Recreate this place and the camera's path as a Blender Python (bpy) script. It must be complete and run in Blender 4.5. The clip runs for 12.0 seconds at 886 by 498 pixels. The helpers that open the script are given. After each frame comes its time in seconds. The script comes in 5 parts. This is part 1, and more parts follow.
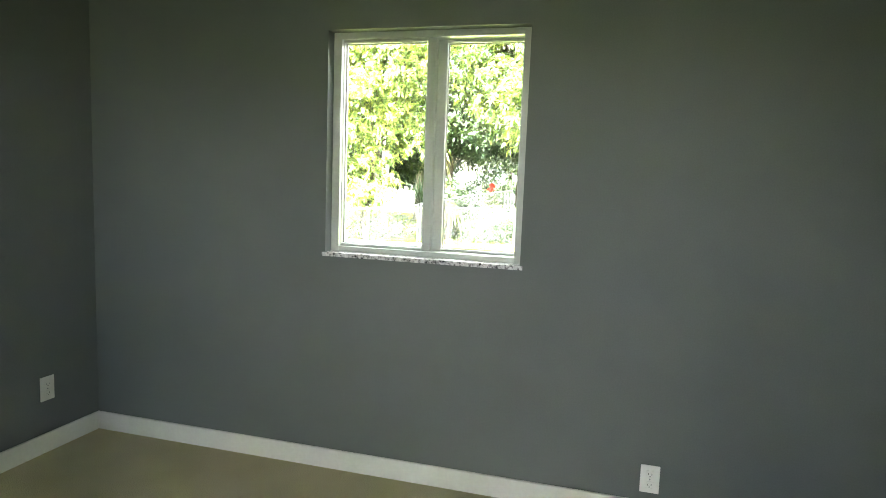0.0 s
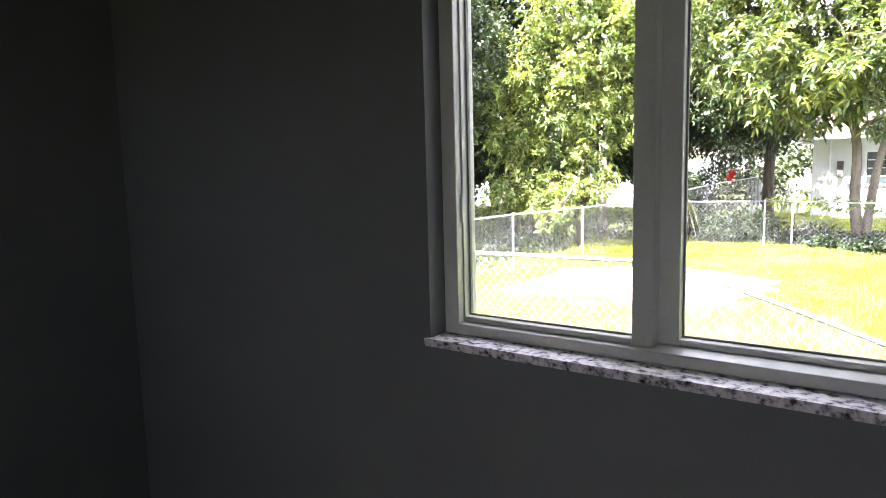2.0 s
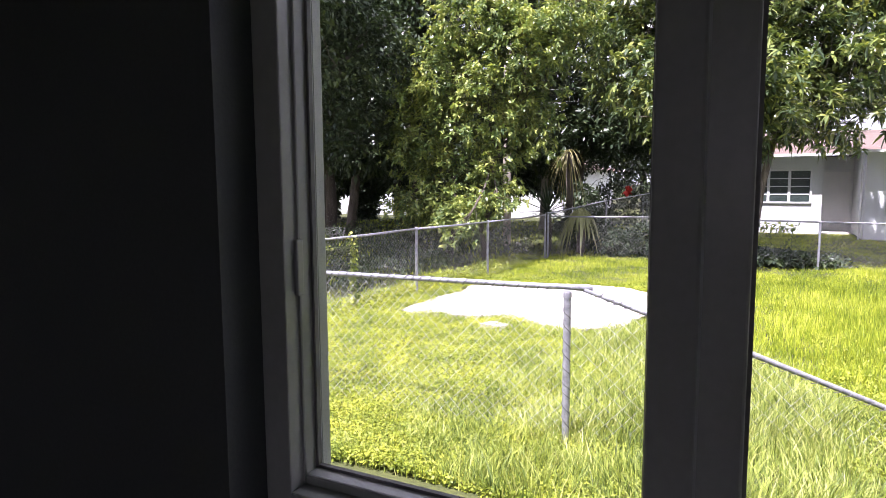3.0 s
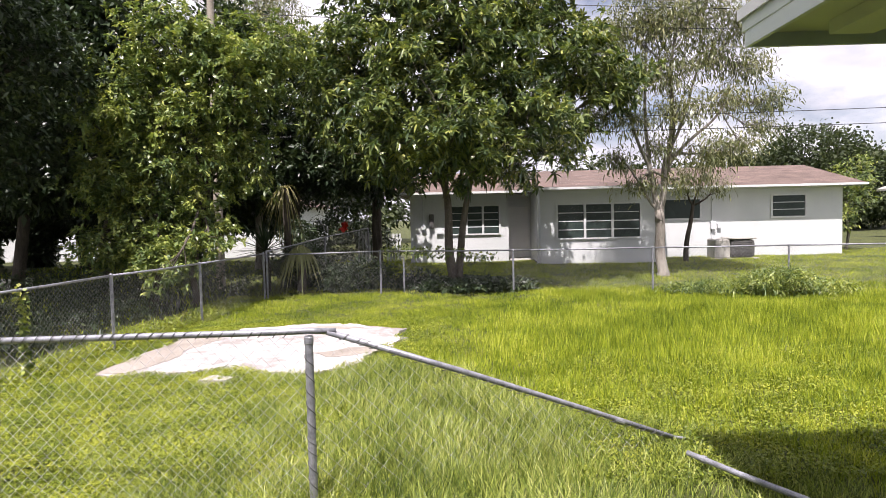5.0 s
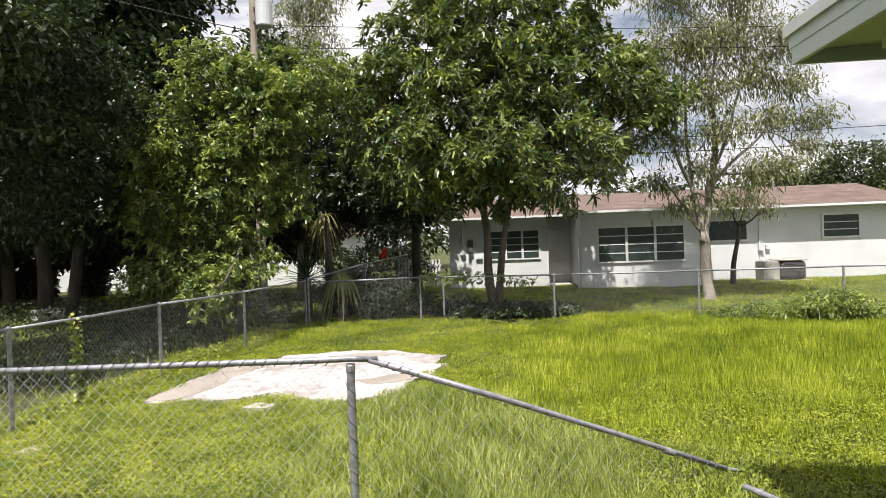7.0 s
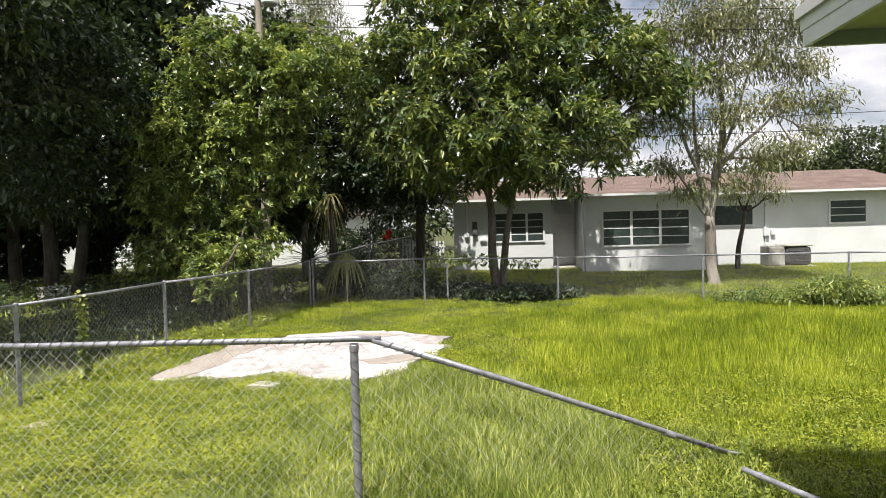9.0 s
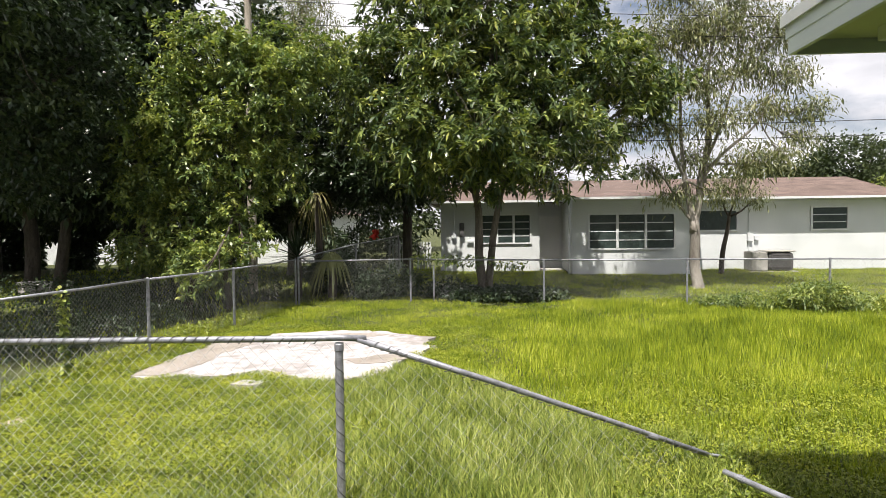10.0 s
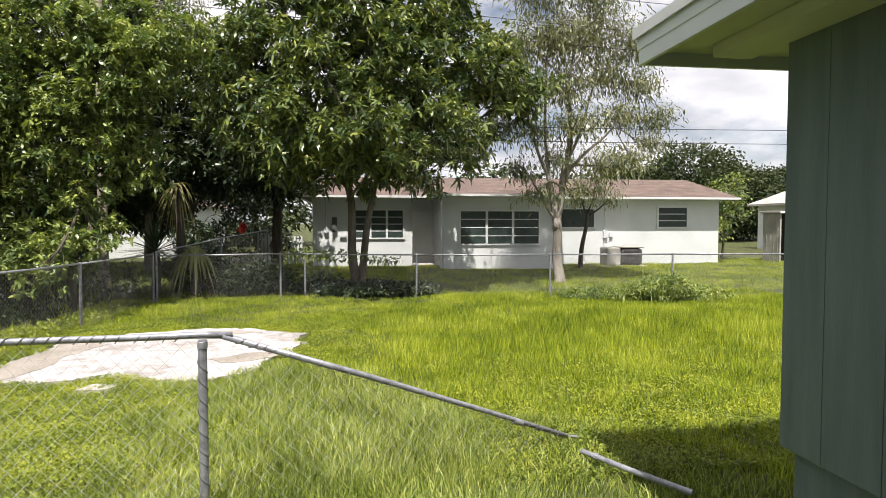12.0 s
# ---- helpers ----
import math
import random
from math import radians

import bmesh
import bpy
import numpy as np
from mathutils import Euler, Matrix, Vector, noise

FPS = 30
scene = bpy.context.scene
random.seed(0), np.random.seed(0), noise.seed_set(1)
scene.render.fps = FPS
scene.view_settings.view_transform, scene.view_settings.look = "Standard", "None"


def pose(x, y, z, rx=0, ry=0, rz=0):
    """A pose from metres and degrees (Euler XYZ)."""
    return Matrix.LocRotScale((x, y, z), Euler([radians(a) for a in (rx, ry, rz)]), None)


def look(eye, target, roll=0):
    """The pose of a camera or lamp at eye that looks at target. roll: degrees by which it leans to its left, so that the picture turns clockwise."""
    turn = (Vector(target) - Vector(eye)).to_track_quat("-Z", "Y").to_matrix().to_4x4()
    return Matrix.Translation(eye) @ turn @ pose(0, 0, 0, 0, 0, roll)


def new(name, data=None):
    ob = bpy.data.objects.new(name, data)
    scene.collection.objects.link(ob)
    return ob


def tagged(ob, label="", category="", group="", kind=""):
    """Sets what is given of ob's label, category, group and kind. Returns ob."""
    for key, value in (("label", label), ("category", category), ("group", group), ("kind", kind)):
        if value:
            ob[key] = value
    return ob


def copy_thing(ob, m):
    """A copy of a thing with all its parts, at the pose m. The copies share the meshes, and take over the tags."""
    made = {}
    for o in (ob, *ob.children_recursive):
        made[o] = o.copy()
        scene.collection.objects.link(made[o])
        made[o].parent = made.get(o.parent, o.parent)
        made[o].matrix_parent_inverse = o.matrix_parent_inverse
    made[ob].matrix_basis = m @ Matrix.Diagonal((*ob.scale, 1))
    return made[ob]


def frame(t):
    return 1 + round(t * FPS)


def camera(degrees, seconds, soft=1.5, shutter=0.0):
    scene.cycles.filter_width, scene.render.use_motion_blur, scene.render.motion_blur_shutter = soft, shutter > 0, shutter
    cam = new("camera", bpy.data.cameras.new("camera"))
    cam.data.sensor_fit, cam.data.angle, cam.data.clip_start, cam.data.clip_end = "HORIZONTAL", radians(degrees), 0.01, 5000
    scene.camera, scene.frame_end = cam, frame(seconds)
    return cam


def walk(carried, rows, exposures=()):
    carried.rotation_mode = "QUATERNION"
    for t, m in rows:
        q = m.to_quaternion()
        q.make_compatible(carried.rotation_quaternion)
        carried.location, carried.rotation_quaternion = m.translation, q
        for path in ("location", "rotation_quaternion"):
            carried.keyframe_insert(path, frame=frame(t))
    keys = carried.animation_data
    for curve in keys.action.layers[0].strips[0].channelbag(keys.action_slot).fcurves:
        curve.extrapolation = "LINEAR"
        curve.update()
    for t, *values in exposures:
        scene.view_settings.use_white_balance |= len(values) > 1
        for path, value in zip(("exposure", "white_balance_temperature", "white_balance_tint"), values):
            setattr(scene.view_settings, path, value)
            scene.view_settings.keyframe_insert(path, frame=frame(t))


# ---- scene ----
cam = camera(70.8, 12.0, soft=0.8)
PATH = [
    (0, look((1.36, -2.736, 1.449), (0.823, -0.821, 1.232), 2.1)),
    (0.2, look((1.324, -2.606, 1.475), (0.711, -0.717, 1.24), 4.1)),
    (0.5, look((1.202, -2.409, 1.544), (0.432, -0.596, 1.195), 0.5)),
    (1, look((0.962, -2.075, 1.515), (0.066, -0.313, 1.211), -0.2)),
    (1.5, look((0.925, -1.58, 1.491), (-0.076, 0.127, 1.195), 1.5)),
    (2, look((0.892, -1.171, 1.474), (-0.274, 0.437, 1.241), -1.4)),
    (2.5, look((0.679, -0.809, 1.475), (-0.226, 0.959, 1.239), 0.6)),
    (3, look((0.553, -0.516, 1.496), (-0.355, 1.254, 1.292), -0.3)),
    (3.5, look((0.372, -0.282, 1.488), (-0.284, 1.6, 1.32), -0.4)),
    (3.7, pose(0.357, -0.227, 1.485, 85.70, 0.20, 15.70)),
    (4.6, pose(0.290, -0.125, 1.468, 86.60, 0.80, 5.00)),
    (5.5, pose(0.250, -0.060, 1.456, 88.54, 1.67, -1.13)),
    (6.0, pose(0.250, -0.060, 1.460, 89.71, 1.84, 1.63)),
    (6.5, pose(0.250, -0.060, 1.463, 90.04, 1.97, 3.59)),
    (7.0, pose(0.250, -0.060, 1.467, 89.67, 2.14, 4.75)),
    (7.5, pose(0.250, -0.060, 1.470, 88.78, 1.55, 5.48)),
    (9.5, pose(0.250, -0.060, 1.462, 87.98, 1.31, 4.83)),
    (10.0, pose(0.250, -0.060, 1.460, 88.06, 0.65, 3.96)),
    (10.5, pose(0.250, -0.060, 1.456, 88.17, -0.16, 2.67)),
    (11.0, pose(0.250, -0.060, 1.453, 87.80, -1.09, 2.72)),
    (11.5, pose(0.250, -0.060, 1.449, 86.64, 0.59, 0.67)),
    (12.0, pose(0.250, -0.060, 1.445, 87.57, -0.04, -7.64)),
]
EXPOSURE = [(0, 6.0, 6500, 6), (0.5, 5.2, 6500, 9), (1, 5.15, 6400, 14), (1.5, 4.8, 6300, 22), (2, 4.0, 6200, 30), (2.5, 2.6, 6100, 36), (3, 1.8, 6000, 38), (3.5, 1.6, 6000, 38), (4.2, 1.2, 6200, 32), (5.5, 0.80, 6500, 26), (7.5, 0.74, 6600, 18), (12, 0.74, 6600, 18)]
walk(cam, PATH, EXPOSURE)

# ---- sky and sun ----
TO_SUN = Vector((-0.3, -1.5, 3.2)).normalized()
world = bpy.data.worlds.new("sky")
scene.world = world
world.use_nodes = True
wn, wl = world.node_tree.nodes, world.node_tree.links
wn.clear()
w_out = wn.new("ShaderNodeOutputWorld")
w_bg = wn.new("ShaderNodeBackground")
w_bg.inputs["Strength"].default_value = 0.059
w_sky = wn.new("ShaderNodeTexSky")
w_sky.sky_type = "NISHITA"
w_sky.sun_disc = False
w_sky.sun_elevation = math.asin(TO_SUN.z)
w_sky.sun_rotation = math.atan2(TO_SUN.x, TO_SUN.y)
w_co = wn.new("ShaderNodeTexCoord")
w_map = wn.new("ShaderNodeMapping")
w_map.inputs["Scale"].default_value = (1.0, 1.0, 2.6)
w_noise = wn.new("ShaderNodeTexNoise")
w_noise.inputs["Scale"].default_value = 3.2
w_noise.inputs["Detail"].default_value = 8
w_noise.inputs["Roughness"].default_value = 0.55
w_ramp = wn.new("ShaderNodeValToRGB")
w_ramp.color_ramp.elements[0].position = 0.35
w_ramp.color_ramp.elements[1].position = 0.51
w_noise2 = wn.new("ShaderNodeTexNoise")
w_noise2.inputs["Scale"].default_value = 5.5
w_noise2.inputs["Detail"].default_value = 6
w_shade = wn.new("ShaderNodeValToRGB")
w_shade.color_ramp.elements[0].position = 0.35
w_shade.color_ramp.elements[0].color = (8.2, 8.3, 8.8, 1)
w_shade.color_ramp.elements[1].position = 0.62
w_shade.color_ramp.elements[1].color = (13.0, 12.9, 13.2, 1)
w_mix = wn.new("ShaderNodeMixRGB")
wl.new(w_co.outputs["Generated"], w_map.inputs["Vector"])
wl.new(w_map.outputs[0], w_noise.inputs["Vector"])
wl.new(w_map.outputs[0], w_noise2.inputs["Vector"])
wl.new(w_noise.outputs["Fac"], w_ramp.inputs["Fac"])
wl.new(w_noise2.outputs["Fac"], w_shade.inputs["Fac"])
wl.new(w_ramp.outputs["Color"], w_mix.inputs["Fac"])
wl.new(w_sky.outputs["Color"], w_mix.inputs["Color1"])
wl.new(w_shade.outputs["Color"], w_mix.inputs["Color2"])
wl.new(w_mix.outputs["Color"], w_bg.inputs["Color"])
wl.new(w_bg.outputs[0], w_out.inputs["Surface"])

sun_data = bpy.data.lights.new("sun", "SUN")
sun_data.energy = 5.5
sun_data.angle = radians(0.6)
sun_data.color = (1.0, 0.955, 0.88)
sun = new("sun", sun_data)
sun.matrix_world = look(TO_SUN * 40, (0, 0, 0))


# ---- materials ----
def material(name, rough=0.7, metal=0.0, spec=0.4):
    m = bpy.data.materials.new(name)
    m.use_nodes = True
    b = m.node_tree.nodes["Principled BSDF"]
    b.inputs["Roughness"].default_value = rough
    b.inputs["Metallic"].default_value = metal
    b.inputs["Specular IOR Level"].default_value = spec
    return m, m.node_tree.nodes, m.node_tree.links, b


def ramp(nodes, stops):
    r = nodes.new("ShaderNodeValToRGB")
    e = r.color_ramp.elements
    while len(e) < len(stops):
        e.new(0.5)
    for el, (p, c) in zip(e, stops):
        el.position, el.color = p, (*c, 1)
    return r


def noise_node(nodes, links, co, scale, detail=4, rough=0.55):
    n = nodes.new("ShaderNodeTexNoise")
    n.inputs["Scale"].default_value = scale
    n.inputs["Detail"].default_value = detail
    n.inputs["Roughness"].default_value = rough
    links.new(co, n.inputs["Vector"])
    return n.outputs["Fac"]


def mottled(name, low, high, scale=3.0, fine=60.0, rough=0.7, bump=0.15, metal=0.0, spec=0.4, lo=0.35, hi=0.65, stretch=(1, 1, 1), fine_mix=0.35, dist=0.004):
    """A surface whose colour varies at two scales, with fine relief."""
    m, n, l, b = material(name, rough, metal, spec)
    co = n.new("ShaderNodeTexCoord")
    mp = n.new("ShaderNodeMapping")
    mp.inputs["Scale"].default_value = stretch
    l.new(co.outputs["Object"], mp.inputs["Vector"])
    big = noise_node(n, l, mp.outputs[0], scale)
    small = noise_node(n, l, mp.outputs[0], fine, 3)
    mix = n.new("ShaderNodeMix")
    mix.inputs["Factor"].default_value = fine_mix
    l.new(big, mix.inputs["A"])
    l.new(small, mix.inputs["B"])
    r = ramp(n, [(lo, low), (hi, high)])
    l.new(mix.outputs["Result"], r.inputs["Fac"])
    l.new(r.outputs["Color"], b.inputs["Base Color"])
    if bump:
        bp = n.new("ShaderNodeBump")
        bp.inputs["Strength"].default_value = bump
        bp.inputs["Distance"].default_value = dist
        l.new(small, bp.inputs["Height"])
        l.new(bp.outputs[0], b.inputs["Normal"])
    return m


def leafy(name, stops, rough=0.45, through_light=0.35, patch=0.5, spec=0.4, patch_mix=0.4):
    """Leaves or blades: each its own shade, patches of tone, light passing through."""
    m, n, l, b = material(name, rough, 0, spec)
    geo = n.new("ShaderNodeNewGeometry")
    co = n.new("ShaderNodeTexCoord")
    # patch noise also puts light and dark clumps into the leaf colour
    big = noise_node(n, l, co.outputs["Object"], patch, 3)
    spread = n.new("ShaderNodeMapRange")
    spread.inputs["From Min"].default_value, spread.inputs["From Max"].default_value = 0.3, 0.7
    l.new(big, spread.inputs["Value"])
    mix = n.new("ShaderNodeMix")
    mix.inputs["Factor"].default_value = patch_mix
    l.new(geo.outputs["Random Per Island"], mix.inputs["A"])
    l.new(spread.outputs[0], mix.inputs["B"])
    r = ramp(n, stops)
    l.new(mix.outputs["Result"], r.inputs["Fac"])
    l.new(r.outputs["Color"], b.inputs["Base Color"])
    tr = n.new("ShaderNodeBsdfTranslucent")
    warm = n.new("ShaderNodeMixRGB")
    warm.blend_type = "MULTIPLY"
    warm.inputs["Fac"].default_value = 1
    warm.inputs["Color2"].default_value = (1.15, 1.2, 0.55, 1)
    l.new(r.outputs["Color"], warm.inputs["Color1"])
    l.new(warm.outputs[0], tr.inputs["Color"])
    ms = n.new("ShaderNodeMixShader")
    ms.inputs["Fac"].default_value = through_light
    out = n["Material Output"]
    l.new(b.outputs[0], ms.inputs[1])
    l.new(tr.outputs[0], ms.inputs[2])
    l.new(ms.outputs[0], out.inputs["Surface"])
    return m


def glass_material(name, tint=(0.96, 0.98, 0.97)):
    m = bpy.data.materials.new(name)
    m.use_nodes = True
    n, l = m.node_tree.nodes, m.node_tree.links
    n.remove(n["Principled BSDF"])
    t = n.new("ShaderNodeBsdfTransparent")
    t.inputs["Color"].default_value = (*tint, 1)
    g = n.new("ShaderNodeBsdfGlossy")
    g.inputs["Roughness"].default_value = 0.02
    f = n.new("ShaderNodeFresnel")
    f.inputs["IOR"].default_value = 1.12
    mx = n.new("ShaderNodeMixShader")
    l.new(f.outputs[0], mx.inputs[0])
    l.new(t.outputs[0], mx.inputs[1])
    l.new(g.outputs[0], mx.inputs[2])
    l.new(mx.outputs[0], n["Material Output"].inputs["Surface"])
    return m


def granite_material():
    m, n, l, b = material("granite", 0.22, 0, 0.5)
    co = n.new("ShaderNodeTexCoord").outputs["Object"]
    a = noise_node(n, l, co, 55, 5, 0.65)
    r = ramp(n, [(0.34, (0.03, 0.03, 0.035)), (0.42, (0.30, 0.29, 0.30)), (0.52, (0.66, 0.65, 0.66)), (0.68, (0.82, 0.81, 0.80))])
    l.new(a, r.inputs["Fac"])
    v = n.new("ShaderNodeTexVoronoi")
    v.inputs["Scale"].default_value = 48
    l.new(co, v.inputs["Vector"])
    k = ramp(n, [(0.10, (0.06, 0.055, 0.06)), (0.24, (1, 1, 1))])
    l.new(v.outputs["Distance"], k.inputs["Fac"])
    mul = n.new("ShaderNodeMixRGB")
    mul.blend_type = "MULTIPLY"
    mul.inputs["Fac"].default_value = 0.75
    l.new(r.outputs[0], mul.inputs["Color1"])
    l.new(k.outputs[0], mul.inputs["Color2"])
    l.new(mul.outputs[0], b.inputs["Base Color"])
    return m


WALL_PAINT = mottled("wall_paint", (0.125, 0.137, 0.130), (0.155, 0.168, 0.160), 1.4, 160, 0.6, 0.25, dist=0.0015, spec=0.35)
CEILING_PAINT = mottled("ceiling_paint", (0.74, 0.74, 0.72), (0.80, 0.80, 0.78), 2, 90, 0.9, 0.4, dist=0.003)
TRIM_PAINT = mottled("trim_paint", (0.70, 0.69, 0.64), (0.78, 0.77, 0.72), 3, 60, 0.4, 0.05)
CARPET = mottled("carpet", (0.42, 0.36, 0.22), (0.54, 0.48, 0.32), 2.2, 220, 0.95, 0.8, dist=0.006, fine_mix=0.5)
PLATE = mottled("plate_plastic", (0.78, 0.77, 0.72), (0.82, 0.81, 0.77), 6, 50, 0.35, 0.02)
SLOT = mottled("dark_slot", (0.02, 0.02, 0.02), (0.04, 0.04, 0.04), 20, 80, 0.6, 0)
ALUMINIUM = mottled("painted_aluminium", (0.42, 0.44, 0.40), (0.50, 0.52, 0.48), 4, 90, 0.32, 0.05, spec=0.6)
GASKET = mottled("gasket", (0.20, 0.205, 0.19), (0.28, 0.28, 0.26), 20, 80, 0.6, 0)
GRANITE = granite_material()
GLASS = glass_material("window_glass")
STEEL = mottled("galvanised_steel", (0.16, 0.165, 0.182), (0.36, 0.365, 0.395), 14, 90, 0.5, 0.08, metal=0.45, spec=0.5)
WIRE = mottled("galvanised_wire", (0.40, 0.41, 0.41), (0.58, 0.58, 0.58), 10, 80, 0.5, 0, metal=0.1)
OLD_WIRE = mottled("dull_galvanised_wire", (0.20, 0.20, 0.20), (0.34, 0.34, 0.33), 10, 80, 0.7, 0, metal=0.1)
TIE = mottled("tarnished_tie_wire", (0.07, 0.07, 0.07), (0.16, 0.16, 0.16), 10, 80, 0.6, 0, metal=0.4)
CONCRETE = mottled("weathered_concrete", (0.25, 0.228, 0.215), (0.43, 0.405, 0.402), 0.9, 6, 0.9, 0.35, lo=0.40, hi=0.54, dist=0.01, fine_mix=0.5)
# soil tones lowered to put the shade between the blades into colour
SOIL = mottled("lawn_soil", (0.025, 0.034, 0.010), (0.085, 0.095, 0.022), 1.6, 30, 0.95, 0.6, dist=0.03)
STUCCO = mottled("white_stucco", (0.53, 0.555, 0.55), (0.65, 0.668, 0.665), 1.0, 40, 0.9, 0.4, dist=0.01)
STUCCO_FAR = mottled("pale_stucco", (0.62, 0.63, 0.62), (0.78, 0.78, 0.77), 0.7, 30, 0.9, 0.3, dist=0.01)
SHINGLE = mottled("brown_shingle", (0.078, 0.054, 0.045), (0.165, 0.116, 0.098), 1.5, 22, 0.9, 0.5, dist=0.02, stretch=(1, 1, 5))
WHITE_TRIM = mottled("white_trim", (0.58, 0.60, 0.60), (0.70, 0.71, 0.71), 2, 40, 0.5, 0.05)
DARK_GLASS = mottled("dark_pane", (0.020, 0.032, 0.029), (0.05, 0.07, 0.064), 1.2, 6, 0.30, 0, spec=0.3)
SIDING = mottled("grey_green_siding", (0.090, 0.128, 0.112), (0.145, 0.188, 0.166), 1.2, 30, 0.75, 0.3, stretch=(6, 6, 0.6), dist=0.004)
SOFFIT = mottled("pale_green_soffit", (0.50, 0.53, 0.40), (0.58, 0.61, 0.47), 1.5, 30, 0.7, 0.1)
FASCIA = mottled("pale_fascia", (0.52, 0.58, 0.56), (0.64, 0.69, 0.67), 2.0, 40, 0.6, 0.12, stretch=(1, 0.3, 1))
BARK_DARK = mottled("dark_bark", (0.035, 0.028, 0.022), (0.11, 0.092, 0.074), 5, 30, 0.95, 0.9, stretch=(1, 1, 0.25), dist=0.03)
BARK_MID = mottled("grey_brown_bark", (0.065, 0.054, 0.042), (0.22, 0.19, 0.155), 5, 30, 0.95, 0.9, stretch=(1, 1, 0.25), dist=0.03)
BARK_PALE = mottled("pale_bark", (0.14, 0.12, 0.10), (0.36, 0.33, 0.29), 4, 26, 0.95, 0.8, stretch=(1, 1, 0.3), dist=0.03)
POLE_WOOD = mottled("weathered_pole", (0.22, 0.19, 0.15), (0.40, 0.36, 0.30), 3, 30, 0.9, 0.4, stretch=(4, 4, 0.3))
METAL_GREY = mottled("grey_enamel", (0.50, 0.52, 0.53), (0.62, 0.64, 0.65), 3, 40, 0.45, 0.03)
METAL_DARK = mottled("dark_louvre", (0.05, 0.05, 0.05), (0.12, 0.115, 0.11), 6, 40, 0.6, 0.1)
CABLE = mottled("black_cable", (0.03, 0.03, 0.03), (0.06, 0.06, 0.06), 6, 40, 0.6, 0)
RED_CLOTH = mottled("red_cloth", (0.55, 0.03, 0.02), (0.75, 0.07, 0.04), 5, 60, 0.8, 0.2)
SHED_METAL = mottled("weathered_shed_metal", (0.26, 0.25, 0.225), (0.44, 0.425, 0.385), 2, 25, 0.65, 0.1)
# near-black stands in for the shade inside the open shed
SHADED_INSIDE = mottled("shaded_interior", (0.015, 0.014, 0.013), (0.03, 0.028, 0.025), 2, 20, 0.95, 0)
DIRT = mottled("dry_dirt", (0.215, 0.188, 0.160), (0.36, 0.322, 0.285), 1.4, 16, 0.95, 0.4, dist=0.01)
TAN_PAPER = mottled("pale_rubble", (0.26, 0.225, 0.18), (0.40, 0.35, 0.29), 8, 30, 0.9, 0.4, dist=0.01)

GRASS = leafy("grass_blades", [(0.0, (0.032, 0.064, 0.008)), (0.35, (0.170, 0.240, 0.020)), (0.7, (0.400, 0.455, 0.034)), (1.0, (0.68, 0.66, 0.16))], 0.44, 0.30, 0.9)
NEAR_GRASS = leafy("long_grass_blades", [(0.0, (0.024, 0.050, 0.012)), (0.35, (0.140, 0.200, 0.036)), (0.7, (0.375, 0.430, 0.090)), (1.0, (0.70, 0.68, 0.29))], 0.44, 0.27, 1.3, patch_mix=0.25)
CLOVER = leafy("low_weeds", [(0.0, (0.045, 0.085, 0.012)), (0.5, (0.225, 0.275, 0.026)), (1.0, (0.46, 0.46, 0.06))], 0.5, 0.35, 2.4, patch_mix=0.55)
MANGO_LEAF = leafy("mango_leaves", [(0.0, (0.026, 0.052, 0.026)), (0.40, (0.074, 0.112, 0.044)), (0.70, (0.200, 0.245, 0.064)), (1.0, (0.46, 0.45, 0.12))], 0.36, 0.27, 1.1, spec=0.45, patch_mix=0.45)
BUSH_LEAF = leafy("bright_leaves", [(0.0, (0.038, 0.078, 0.032)), (0.40, (0.122, 0.176, 0.060)), (0.75, (0.295, 0.340, 0.088)), (1.0, (0.52, 0.51, 0.15))], 0.36, 0.29, 1.3, spec=0.42, patch_mix=0.5)
# near-black leaf tones: deep shade in and below the crowns, put into colour
SHADED_LEAF = leafy("shaded_leaves", [(0.0, (0.018, 0.033, 0.019)), (0.6, (0.040, 0.063, 0.030)), (1.0, (0.11, 0.14, 0.055))], 0.38, 0.18, 0.6)
PALE_LEAF = leafy("pale_drooping_leaves", [(0.0, (0.065, 0.085, 0.045)), (0.5, (0.170, 0.190, 0.090)), (0.85, (0.32, 0.315, 0.160)), (1.0, (0.44, 0.36, 0.22))], 0.33, 0.3, 0.7, spec=0.55)
FAR_LEAF = leafy("far_leaves", [(0.0, (0.024, 0.038, 0.018)), (0.6, (0.050, 0.070, 0.028)), (1.0, (0.105, 0.125, 0.048))], 0.7, 0.25, 0.3)
PALM_LEAF = leafy("palm_fronds", [(0.0, (0.12, 0.15, 0.05)), (0.5, (0.34, 0.35, 0.17)), (1.0, (0.62, 0.58, 0.36))], 0.45, 0.25, 0.8)
DRY_FROND = leafy("dry_palm_fronds", [(0.0, (0.08, 0.08, 0.035)), (0.5, (0.24, 0.22, 0.10)), (1.0, (0.44, 0.38, 0.20))], 0.6, 0.2, 0.8)


# ---- mesh helpers ----
def part(name, bm, mat, parent=None, label="", smooth=False):
    """Links a bmesh as one mesh object, under a thing or a part."""
    me = bpy.data.meshes.new(name)
    bm.to_mesh(me)
    bm.free()
    me.materials.append(mat)
    if smooth:
        for p in me.polygons:
            p.use_smooth = True
    ob = new(name, me)
    if parent is not None:
        ob.parent = parent
        ob.matrix_parent_inverse = Matrix.Translation(-parent.matrix_basis.translation) if parent.type == "EMPTY" else Matrix.Identity(4)
    if label:
        ob["label"] = label
    return ob


def thing(name, at, label, category, group="", kind=""):
    ob = new(name)
    ob.location = at
    ob.empty_display_size = 0.1
    return tagged(ob, label, category, group, kind)


